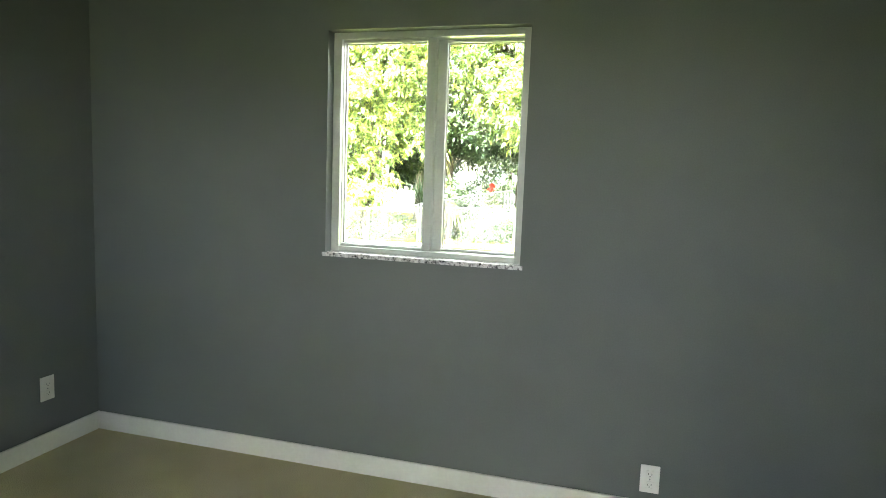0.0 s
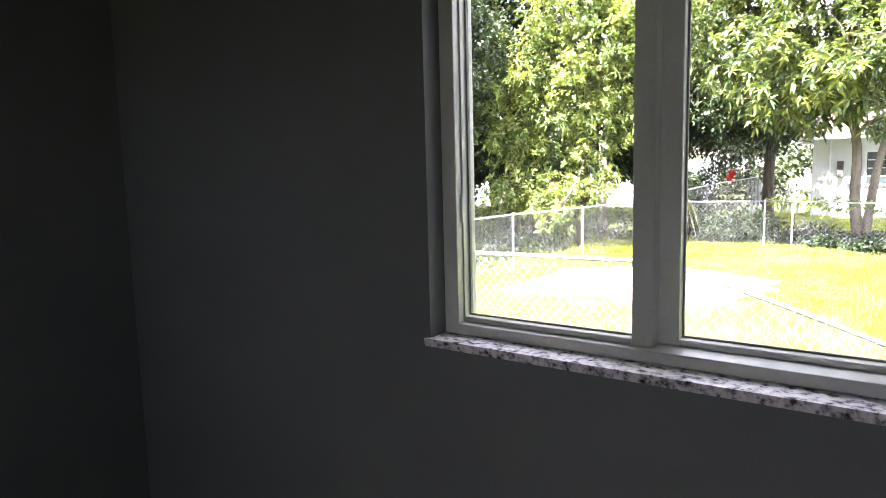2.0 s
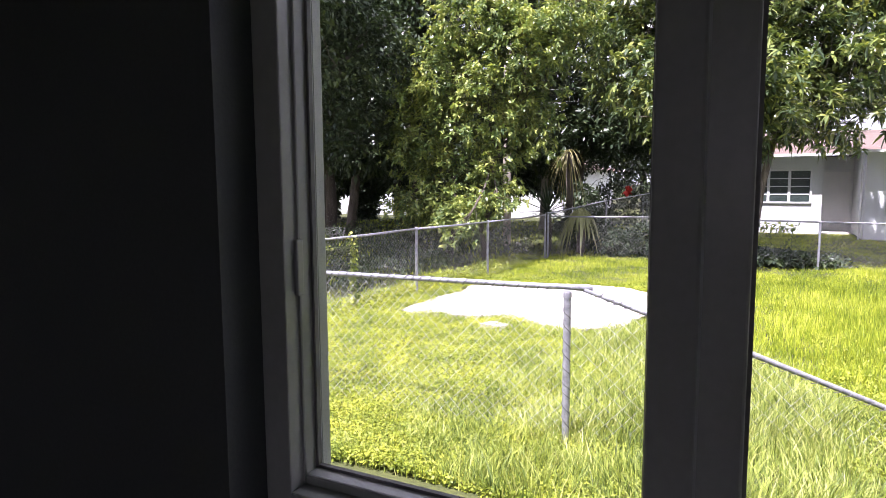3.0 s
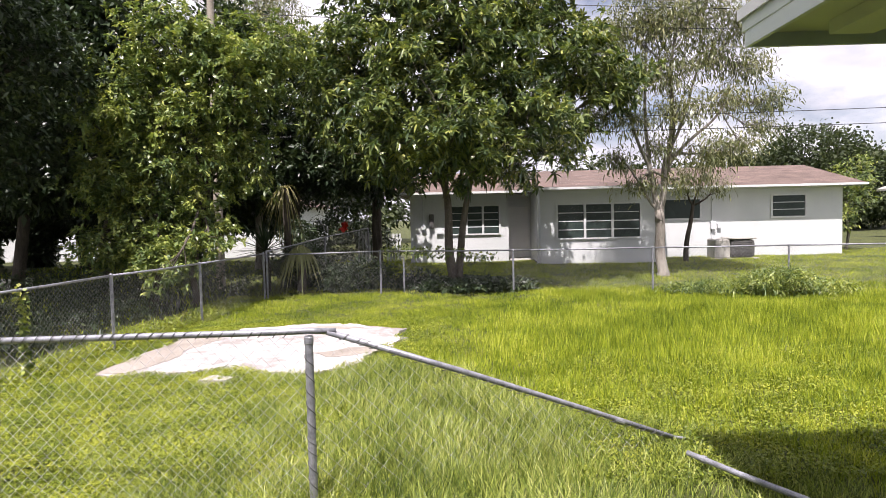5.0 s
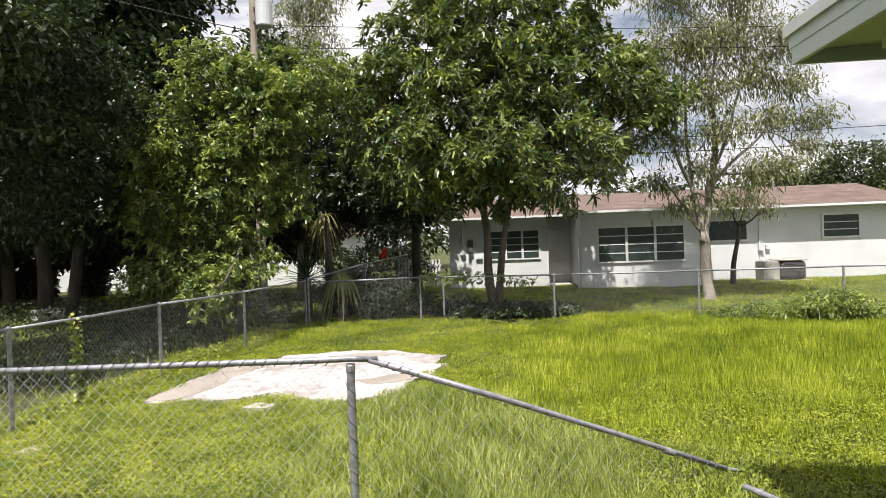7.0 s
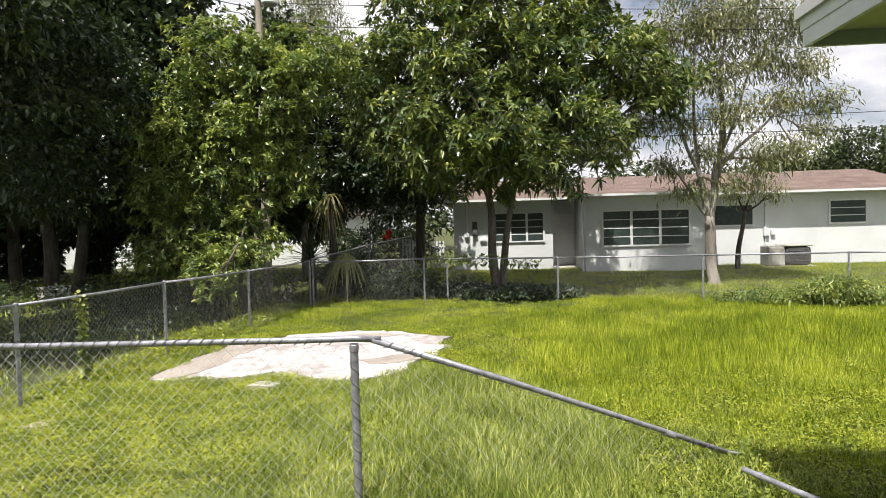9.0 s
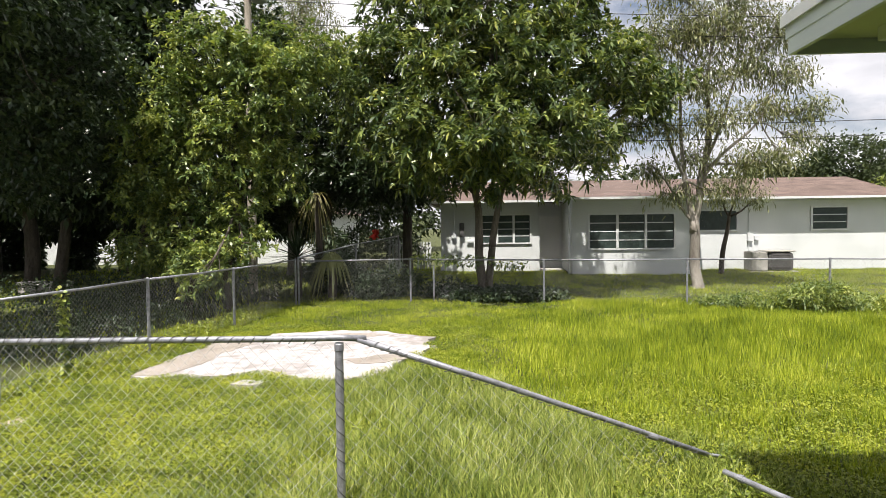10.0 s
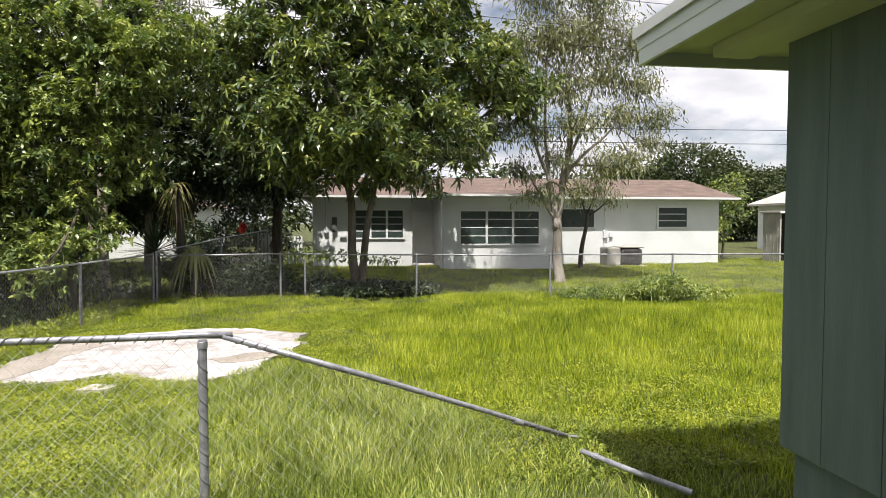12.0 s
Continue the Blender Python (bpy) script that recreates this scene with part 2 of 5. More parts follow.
def box(bm, x0, x1, y0, y1, z0, z1, bevel=0.0, m=None):
    vs = [bm.verts.new((x, y, z)) for z in (z0, z1) for y in (y0, y1) for x in (x0, x1)]
    fs = [bm.faces.new([vs[i] for i in q]) for q in ((0, 2, 3, 1), (4, 5, 7, 6), (0, 1, 5, 4), (2, 6, 7, 3), (0, 4, 6, 2), (1, 3, 7, 5))]
    if bevel:
        es = {e for f in fs for e in f.edges}
        r = bmesh.ops.bevel(bm, geom=list(es), offset=bevel, segments=2, profile=0.5, affect="EDGES")
        vs = list({v for f in r["faces"] for v in f.verts} | {v for v in vs if v.is_valid})
    if m is not None:
        for v in vs:
            v.co = m @ v.co
    return bm


def boxes(*specs, bevel=0.0):
    bm = bmesh.new()
    for sp in specs:
        box(bm, *sp, bevel=bevel)
    return bm


def tube(bm, pts, radii, n=10, cap=True):
    pts = [Vector(p) for p in pts]
    if not hasattr(radii, "__len__"):
        radii = [radii] * len(pts)
    rings, side = [], None
    for i, p in enumerate(pts):
        d = (pts[min(i + 1, len(pts) - 1)] - pts[max(i - 1, 0)]).normalized()
        if side is None:
            side = d.orthogonal().normalized()
        side = (side - d * side.dot(d)).normalized()
        up = d.cross(side)
        rings.append([bm.verts.new(p + (side * math.cos(a) + up * math.sin(a)) * radii[i]) for a in (2 * math.pi * k / n for k in range(n))])
    for a, b in zip(rings, rings[1:]):
        for k in range(n):
            bm.faces.new((a[k], a[(k + 1) % n], b[(k + 1) % n], b[k]))
    if cap:
        bm.faces.new(rings[0][::-1])
        bm.faces.new(rings[-1])
    return bm


def from_arrays(name, verts, faces, mat, parent=None, label="", smooth=False):
    """A mesh from generated arrays; faces is an (n, k) index array."""
    me = bpy.data.meshes.new(name)
    k = faces.shape[1]
    me.vertices.add(len(verts))
    me.vertices.foreach_set("co", np.asarray(verts, dtype=np.float32).ravel())
    me.loops.add(faces.size)
    me.loops.foreach_set("vertex_index", faces.astype(np.int32).ravel())
    me.polygons.add(len(faces))
    me.polygons.foreach_set("loop_start", np.arange(0, faces.size, k, dtype=np.int32))
    me.update(calc_edges=True)
    me.materials.append(mat)
    if smooth:
        me.polygons.foreach_set("use_smooth", np.ones(len(faces), dtype=bool))
    ob = new(name, me)
    if parent is not None:
        ob.parent = parent
        ob.matrix_parent_inverse = Matrix.Translation(-parent.matrix_basis.translation)
    if label:
        ob["label"] = label
    return ob


rng = np.random.default_rng(7)


def ground_z(x, y):
    """Level of the ground: flat by the house, rising a little towards the far lots."""
    x, y = np.asarray(x, dtype=float), np.asarray(y, dtype=float)
    rise = np.clip((y - 14.0) / 12.0, 0, 1)
    near = np.clip(1 - np.hypot(x, y - 10) / 60, 0, 1)
    mound = 0.12 * np.exp(-((x - 0.2) ** 2 + (y - 19.0) ** 2) / 3.0)
    return -0.62 + mound + 0.26 * rise * rise * (3 - 2 * rise) + near * (0.025 * np.sin(x * 0.9 + 1.3) * np.sin(y * 0.7) + 0.018 * np.sin(x * 2.1 + y * 1.7))


# ---- the room ----
WX0, WX1, WZ0, WZ1 = 0.0, 0.95, 1.087, 2.13
RX0, RX1, RY0, CEIL = -1.38, 2.46, -3.75, 2.46
OUT = 0.17

wall_n = part("wall_north", boxes((RX0 - 0.2, WX0, 0, OUT, -0.6, CEIL + 0.1), (WX1, RX1 + 0.2, 0, OUT, -0.6, CEIL + 0.1),
              (WX0, WX1, 0, OUT, -0.6, WZ0 - 0.019), (WX0, WX1, 0, OUT, WZ1, CEIL + 0.1)), WALL_PAINT)
tagged(wall_n, "grey painted plaster wall around the window", "wall", kind="structure")
tagged(part("wall_west", boxes((RX0 - 0.2, RX0, RY0, 0, -0.1, CEIL + 0.1)), WALL_PAINT), "grey painted plaster wall", "wall", kind="structure")
tagged(part("wall_east", boxes((RX1, RX1 + 0.14, RY0, 0, -0.1, CEIL + 0.1)), WALL_PAINT), "grey painted plaster wall", "wall", kind="structure")
# doorway added out of view to let fill light into the room
DX0, DX1, DZ = 0.24, 1.55, 2.05
tagged(part("wall_south", boxes((RX0 - 0.2, DX0, RY0 - 0.12, RY0, -0.1, CEIL + 0.1), (DX1, RX1 + 0.2, RY0 - 0.12, RY0, -0.1, CEIL + 0.1),
            (DX0, DX1, RY0 - 0.12, RY0, DZ, CEIL + 0.1)), WALL_PAINT), "grey painted plaster wall with an added, unseen doorway", "wall", kind="structure")
# an unseen passage added behind the doorway, its window opening holding a fill lamp
HWX0, HWX1, HWZ0, HWZ1 = 0.66, 1.56, 1.1, 2.2
tagged(part("hall_wall", boxes((RX0 - 0.2, HWX0, RY0 - 1.42, RY0 - 1.3, -0.1, CEIL + 0.1), (HWX1, RX1 + 0.2, RY0 - 1.42, RY0 - 1.3, -0.1, CEIL + 0.1), (HWX0, HWX1, RY0 - 1.42, RY0 - 1.3, -0.1, HWZ0), (HWX0, HWX1, RY0 - 1.42, RY0 - 1.3, HWZ1, CEIL + 0.1),
            (RX0 - 0.2, RX0 - 0.08, RY0 - 1.3, RY0 - 0.12, -0.1, CEIL + 0.1), (RX1 + 0.08, RX1 + 0.2, RY0 - 1.3, RY0 - 0.12, -0.1, CEIL + 0.1)), WALL_PAINT),
       "plain painted wall of an added, unseen passage", "wall", kind="structure")
tagged(part("floor", boxes((RX0 - 0.2, RX1 + 0.2, RY0 - 1.42, 0, -0.12, 0)), CARPET), "tan carpeted floor of an empty room", "floor", kind="structure")
tagged(part("ceiling", boxes((RX0 - 0.2, RX1 + 0.2, RY0 - 1.42, 0, CEIL, CEIL + 0.12)), CEILING_PAINT), "white textured ceiling", "ceiling", kind="structure")


def baseboard(x0, x1, y0, y1):
    return boxes((x0, x1, y0, y1, 0.0, 0.1), bevel=0.004)


for spec in ((RX0, RX1, -0.014, -0.0005), (RX0 + 0.0005, RX0 + 0.014, RY0, -0.0145), (RX1 - 0.014, RX1 - 0.0005, RY0, -0.0145), (RX0, DX0 - 0.07, RY0 + 0.0005, RY0 + 0.014), (DX1 + 0.07, RX1, RY0 + 0.0005, RY0 + 0.014)):
    tagged(part("baseboard", baseboard(*spec), TRIM_PAINT), "cream painted wooden baseboard", "baseboard", kind="structure")
tagged(part("trim", boxes((DX0 - 0.07, DX0, RY0, RY0 + 0.018, 0, DZ + 0.07), (DX1, DX1 + 0.07, RY0, RY0 + 0.018, 0, DZ + 0.07), (DX0, DX1, RY0, RY0 + 0.018, DZ, DZ + 0.07), bevel=0.003), TRIM_PAINT),
       "cream painted casing of the added doorway", "trim", kind="structure")

# window: frame, two sashes that pass each other, panes
window = thing("window_1", (0.475, 0.12, WZ0), "two-pane sliding window in a pale aluminium frame", "window", kind="structure")
FY0, FY1 = 0.062, 0.145
wf = bmesh.new()
box(wf, WX0, 0.040, FY0, FY1, WZ0, WZ1, 0.002)
box(wf, 0.912, WX1, FY0, FY1, WZ0, WZ1, 0.002)
box(wf, 0.040, 0.912, FY0, FY1, WZ0, WZ0 + 0.026, 0.002)
box(wf, 0.040, 0.912, FY0, FY1, WZ1 - 0.030, WZ1, 0.002)
part("window_frame", wf, ALUMINIUM, window)


def sash(x0, x1, yc, left, right, rail):
    bm = bmesh.new()
    z0, z1, h = WZ0 + 0.026, WZ1 - 0.030, 0.019
    box(bm, x0, x0 + left, yc - h, yc + h, z0, z1, 0.003)
    box(bm, x1 - right, x1, yc - h, yc + h, z0, z1, 0.003)
    box(bm, x0 + left, x1 - right, yc - h, yc + h, z0, z0 + rail, 0.003)
    box(bm, x0 + left, x1 - right, yc - h, yc + h, z1 - rail, z1, 0.003)
    return bm, (x0 + left, x1 - right, z0 + rail, z1 - rail)


for (x0, x1, yc, a, b) in ((0.040, 0.505, 0.105, 0.003, 0.045), (0.498, 0.912, 0.145, 0.048, 0.012)):
    bm, (gx0, gx1, gz0, gz1) = sash(x0, x1, yc, a, b, 0.014)
    sash_ob = part("sash", bm, ALUMINIUM, window)
    gl = part("pane", boxes((gx0 - 0.004, gx1 + 0.004, yc + 0.012, yc + 0.016, gz0 - 0.004, gz1 + 0.004)), GLASS, sash_ob)
    gl.visible_shadow = False
    part("gasket", boxes((gx0, gx0 + 0.004, yc + 0.004, yc + 0.011, gz0, gz1), (gx1 - 0.004, gx1, yc + 0.004, yc + 0.011, gz0, gz1), (gx0, gx1, yc + 0.004, yc + 0.011, gz0, gz0 + 0.004), (gx0, gx1, yc + 0.004, yc + 0.011, gz1 - 0.004, gz1)), GASKET, sash_ob)
lt = bmesh.new()
box(lt, 0.0395, 0.046, 0.080, 0.092, 1.36, 1.43, 0.002)
part("latch", lt, ALUMINIUM, window)
sill = part("window_sill", boxes((WX0 - 0.012, WX1 + 0.012, -0.012, -0.0005, WZ0 - 0.019, WZ0), (WX0, WX1, -0.0005, FY1, WZ0 - 0.019, WZ0 - 0.0005)), GRANITE)
tagged(sill, "speckled grey and white granite window sill", "window sill", kind="structure")


def outlet(name, m):
    """Duplex socket on a cream plate, facing +x in its own axes."""
    root = thing(name, (0, 0, 0), "cream plastic wall socket plate low on the wall", "wall socket", "wall sockets")
    bm = box(bmesh.new(), 0, 0.006, -0.04, 0.04, -0.062, 0.062, 0.003)
    part("plate", bm, PLATE, root)
    for zc in (-0.024, 0.024):
        face = part("socket_face", box(bmesh.new(), 0.0055, 0.0085, -0.017, 0.017, zc - 0.015, zc + 0.015, 0.003), PLATE, root)
        part("slot", boxes((0.0083, 0.0090, -0.008, -0.006, zc - 0.004, zc + 0.005), (0.0083, 0.0090, 0.006, 0.008, zc - 0.004, zc + 0.005), (0.0083, 0.0090, -0.002, 0.002, zc - 0.011, zc - 0.007)), SLOT, face)
    part("screw", tube(bmesh.new(), [(0.005, 0, 0), (0.0075, 0, 0)], 0.003, 8), STEEL, root)
    root.matrix_basis = m
    return root


outlet_a = outlet("wall_socket", pose(RX0 + 0.0005, -0.322, 0.33))
copy_thing(outlet_a, pose(1.56, -0.0005, 0.20, 0, 0, -90))

# fill lamp added in the unseen passage to brighten the room's walls
hall_fill = bpy.data.lights.new("hall_fill_lamp", "AREA")
hall_fill.shape, hall_fill.size, hall_fill.size_y = "RECTANGLE", HWX1 - HWX0 - 0.02, HWZ1 - HWZ0 - 0.02
hall_fill.energy, hall_fill.color = 0.27, (0.86, 0.93, 1.0)
new("hall_fill_lamp", hall_fill).matrix_world = look(((HWX0 + HWX1) / 2, RY0 - 1.36, (HWZ0 + HWZ1) / 2), ((HWX0 + HWX1) / 2, 0, (HWZ0 + HWZ1) / 2))

# ---- this house from outside: unseen roof added to shade the window, the wing with its eave ----
tagged(part("roof", boxes((RX0 - 2.0, RX1 + 0.14, RY0 - 2.0, 0.85, CEIL + 0.13, CEIL + 0.30)), SHINGLE), "low shingled roof over the room, unseen, added for its shade", "roof", kind="structure")
wing = thing("house_wing", (2.6, 2.0, -0.62), "wing of the house with grey-green grooved siding and pale eaves", "house")
WGX, WGY = 2.765, 3.36
wb = bmesh.new()
box(wb, WGX + 0.02, 8.0, OUT + 0.005, WGY - 0.02, 0.09, 2.62)
part("wall", wb, SIDING, wing)
part("foundation", boxes((WGX + 0.06, 8.0, OUT + 0.005, WGY - 0.06, -0.75, 0.088)), SIDING, wing, "grey-green painted base under the siding")
# grooved boards of the siding, each proud of the wall
edges = [OUT + 0.01]
while edges[-1] < WGY - 0.5:
    edges.append(edges[-1] + 0.406)
edges.append(WGY)
for a, b in zip(edges, edges[1:]):
    part("siding_board", box(bmesh.new(), WGX, WGX + 0.019, a + 0.002, b - 0.002, 0.10, 2.615, 0.002), SIDING, wing)
xs = WGX
while xs < 7.8:
    part("siding_board", box(bmesh.new(), xs + 0.002, xs + 0.404, WGY - 0.019, WGY, 0.10, 2.615, 0.003), SIDING, wing)
    xs += 0.406
EX, EY, EZ = 2.12, 3.97, 2.50
part("fascia", boxes((EX, EX + 0.03, 0.86, EY, EZ, EZ + 0.15), (EX - 0.008, EX + 0.032, 0.86, EY + 0.02, EZ + 0.10, EZ + 0.20), bevel=0.004), FASCIA, wing, "pale weathered fascia boards")
part("fascia", boxes((EX + 0.031, 8.4, EY - 0.03, EY, EZ, EZ + 0.15), (EX + 0.033, 8.4, EY - 0.032, EY + 0.02, EZ + 0.10, EZ + 0.20), bevel=0.004), FASCIA, wing, "pale weathered fascia boards")
part("soffit", boxes((EX + 0.031, 8.3, 0.86, EY - 0.033, EZ + 0.085, EZ + 0.11)), SOFFIT, wing, "pale green painted soffit")
part("soffit_box", boxes((2.50, WGX, 0.9, 3.72, EZ + 0.0, EZ + 0.084), bevel=0.006), SOFFIT, wing, "boxed pale green eave along the wall")
part("drip_edge", boxes((EX - 0.034, EX - 0.021, 0.86, EY + 0.034, EZ + 0.175, EZ + 0.245), (EX - 0.02, 8.4, EY + 0.031, EY + 0.034, EZ + 0.175, EZ + 0.215)), WHITE_TRIM, wing)
rf = bmesh.new()
box(rf, EX - 0.03, 8.4, 0.86, EY + 0.03, EZ + 0.206, EZ + 0.24)
for v in rf.verts:
    v.co.z += (v.co.x - EX) * 0.12
part("roof", rf, SHINGLE, wing)

# ---- ground ----
def ground_sheet():
    xs = np.concatenate([np.linspace(-600, -40, 12)[:-1], np.linspace(-40, 50, 150), np.linspace(50, 600, 12)[1:]])
    ys = np.concatenate([np.linspace(-300, 0.1, 8)[:-1], np.linspace(0.1, 40, 100), np.linspace(40, 900, 14)[1:]])
    gx, gy = np.meshgrid(xs, ys)
    gz = ground_z(gx, gy)
    v = np.stack([gx.ravel(), gy.ravel(), gz.ravel()], 1)
    nx = len(xs)
    i = (np.arange(len(ys) - 1)[:, None] * nx + np.arange(nx - 1)[None]).ravel()
    return from_arrays("ground", v, np.stack([i, i + 1, i + nx + 1, i + nx], 1), SOIL, smooth=True)


tagged(ground_sheet(), "grassy ground of the back gardens", "ground", kind="structure")

# old concrete slab, broken at its edges
SLAB = [(-4.75, 8.2), (-4.65, 11.0), (-3.6, 11.9), (-2.4, 12.3), (-0.7, 11.45), (-0.8, 10.3), (-1.0, 9.2), (-1.55, 8.1), (-2.3, 8.25), (-3.34, 8.45), (-4.1, 8.2)]


def inside_slab(x, y):
    c = np.zeros(np.shape(x), dtype=bool)
    j = len(SLAB) - 1
    for i, (xi, yi) in enumerate(SLAB):
        xj, yj = SLAB[j]
        c ^= ((yi > y) != (yj > y)) & (x < (xj - xi) * (y - yi) / (yj - yi + 1e-9) + xi)
        j = i
    return c


def slab(outline, z0, z1, ragged):
    bm = bmesh.new()
    ring = []
    for (ax, ay), (bx, by) in zip(outline, outline[1:] + outline[:1]):
        n = max(2, int(math.hypot(bx - ax, by - ay) / 0.12))
        for k in range(n):
            f = k / n
            p = Vector((ax + (bx - ax) * f, ay + (by - ay) * f, 0))
            o = noise.noise(p * 2.1) * ragged + noise.noise(p * 7) * ragged * 0.4
            ring.append((p.x + o, p.y + noise.noise(p * 3.3 + Vector((9, 3, 1))) * ragged))
    low = [bm.verts.new((x, y, z0)) for x, y in ring]
    top = [bm.verts.new((x, y, z1)) for x, y in ring]
    f = bm.faces.new(top)
    for i in range(len(ring)):
        j = (i + 1) % len(ring)
        bm.faces.new((low[i], low[j], top[j], top[i]))
    bmesh.ops.triangulate(bm, faces=[f])
    return bm


tagged(part("concrete_slab", slab(SLAB, -0.72, -0.565, 0.26), CONCRETE), "stained pale concrete slab overgrown at its edges", "concrete slab")
for k, outline in enumerate(([(-4.78, 8.22), (-4.66, 9.6), (-4.62, 10.9), (-4.2, 11.25), (-3.95, 10.6), (-4.15, 9.7), (-4.05, 9.0), (-4.3, 8.3)], [(-2.05, 9.35), (-1.5, 9.75), (-0.98, 9.95), (-0.92, 9.5), (-1.3, 9.25), (-1.75, 9.12)], [(-2.9, 11.6), (-2.1, 11.9), (-1.5, 11.6), (-2.2, 11.45)])):
    tagged(part("dirt_patch", slab(outline, -0.5648, -0.558, 0.12), DIRT), "brown dirt washed over the concrete slab", "dirt")
tagged(part("concrete_piece", slab([(-3.08, 7.68), (-2.68, 7.66), (-2.64, 7.86), (-2.98, 7.92)], -0.68, -0.515, 0.05), CONCRETE), "small broken piece of pale concrete in the grass", "rubble")
tagged(part("concrete_piece", slab([(-5.0, 6.15), (-4.7, 6.12), (-4.66, 6.34), (-4.9, 6.4)], -0.70, -0.565, 0.10), TAN_PAPER), "small broken piece of pale concrete in the grass", "rubble")


# ---- chain-link fences ----
def chain_mesh(name, parent, p0, p1, top0, top1, base, cell=0.085, r=0.0022, mat=WIRE):
    """Zigzag wires between two posts, hooked into one another, cut off at the ground."""
    p0, p1 = np.array(p0, float), np.array(p1, float)
    length = np.hypot(*(p1 - p0))
    h = cell / 2
    wires = int(length / h)
    rows = int((max(top0, top1) - base) / h) + 1
    i, k = np.meshgrid(np.arange(wires), np.arange(rows), indexing="ij")
    i, k = i.ravel(), k.ravel()
    sa = (i + (k + i) % 2) * h
    sb = (i + (k + 1 + i) % 2) * h
    top = top0 + (top1 - top0) * (i * h / length)
    crest = max(top0, top1)
    za, zb = crest - k * h, crest - (k + 1) * h
    keep = (zb > base) & (za <= top + 0.3 * h)
    sa, sb, za, zb, i, k = sa[keep], sb[keep], za[keep], zb[keep], i[keep], k[keep]
    d = (p1 - p0) / length
    side = np.array([-d[1], d[0]])

    def place(s, z, flip):
        off = (0.004 * flip + 0.012 * np.sin(s * 2.3) * np.sin(z * 4.0))
        return np.stack([p0[0] + d[0] * s + side[0] * off, p0[1] + d[1] * s + side[1] * off, z], 1)
    a = place(sa, za, np.where((k + i) % 2, 1, -1))
    b = place(sb, zb, np.where((k + 1 + i) % 2, 1, -1))
    ax = b - a
    ax /= np.linalg.norm(ax, axis=1)[:, None]
    u = np.array([side[0], side[1], 0.0])[None] * np.ones((len(a), 1))
    w = np.cross(ax, u)
    rim = [(u * math.cos(t) + w * math.sin(t)) * r for t in (0, 2.094, 4.189)]
    v = np.stack([a + rim[0], a + rim[1], a + rim[2], b + rim[0], b + rim[1], b + rim[2]], 1).reshape(-1, 3)
    f0 = np.array([[0, 1, 4, 3], [1, 2, 5, 4], [2, 0, 3, 5]])
    f = (np.arange(len(a))[:, None, None] * 6 + f0[None]).reshape(-1, 4)
    return from_arrays(name, v, f, mat, parent)


def fence_post(parent, x, y, z0, z1, r=0.028, cap=True):
    bm = tube(bmesh.new(), [(x, y, z0), (x, y, z1 - 0.012)], r, 14)
    ob = part("post", bm, STEEL, parent, smooth=False)
    if cap:
        part("post_cap", tube(bmesh.new(), [(x, y, z1 - 0.05), (x, y, z1 - 0.012), (x, y, z1 + 0.006), (x, y, z1 + 0.018)], [r + 0.004, r + 0.005, r + 0.001, 0.008], 14), STEEL, ob)
    return ob


def tie_wires(parent, a, b, r, n, pitch=0.06):
    """Mesh wire looped over a rail or a post, seen as slanting half turns on its garden face."""
    a, b = Vector(a), Vector(b)
    d = (b - a).normalized()
    f = Vector((0, -1, 0.25))
    f = (f - d * f.dot(d)).normalized()
    s = d.cross(f)
    for i in range(n):
        c = a + (b - a) * ((i + 0.3 + 0.4 * rng.random()) / n)
        k = pitch * (0.8 + 0.5 * rng.random())
        pts = [c + d * (k * (t / 8 - 0.5)) + (s * math.cos(t * 0.45 - 0.2) + f * math.sin(t * 0.45 - 0.2)) * (r + 0.002) for t in range(9)]
        part("tie_wire", tube(bmesh.new(), pts, 0.0036, 4), TIE, parent)


RAIL = 0.655
near_fence = thing("chain_link_fence", (-0.805, 4.3, -0.6), "near galvanised chain-link fence with one rail bent to the ground", "fence", "fences")
corner = fence_post(near_fence, -0.805, 4.3, -0.8, 0.662, 0.030, cap=False)
part("post_cap", tube(bmesh.new(), [(-0.805, 4.3, 0.592), (-0.805, 4.3, 0.596), (-0.805, 4.3, 0.640), (-0.805, 4.3, 0.644)], [0.0305, 0.034, 0.034, 0.0305], 14), STEEL, corner, "dull steel band round the post top")
rail_l = part("rail", tube(bmesh.new(), [(-6.0, 4.34, RAIL + 0.01), (-3.4, 4.33, RAIL - 0.008), (-1.165, 4.31, RAIL + 0.02), (-0.805, 4.3, RAIL + 0.03), (-0.625, 4.37, RAIL + 0.012)], 0.0235, 14), STEEL, near_fence, smooth=True)
tie_wires(rail_l, (-5.8, 4.34, RAIL), (-0.915, 4.305, RAIL + 0.012), 0.0235, 54)
r0, r1 = Vector((-0.685, 4.345, RAIL + 0.014)), Vector((2.14, 5.40, -0.52))
rail_r = part("rail", tube(bmesh.new(), [r0, r0.lerp(r1, 0.35) + Vector((0, 0, 0.015)), r0.lerp(r1, 0.7) + Vector((0, 0, 0.012)), r1], [0.0235, 0.0235, 0.022, 0.022], 14), STEEL, near_fence, "galvanised rail sloping down into the grass", smooth=True)
tie_wires(rail_r, r0.lerp(r1, 0.03), r0.lerp(r1, 0.97), 0.0235, 36)
tie_wires(corner, (-0.805, 4.3, -0.5), (-0.805, 4.3, 0.55), 0.030, 9, 0.10)
part("rail_end", tube(bmesh.new(), [r1 - (r1 - r0) * 0.004, r1 + (r1 - r0) * 0.035 + Vector((0.06, 0, 0.01))], [0.014, 0.012], 10), STEEL, near_fence, "narrowed end of the fallen rail")
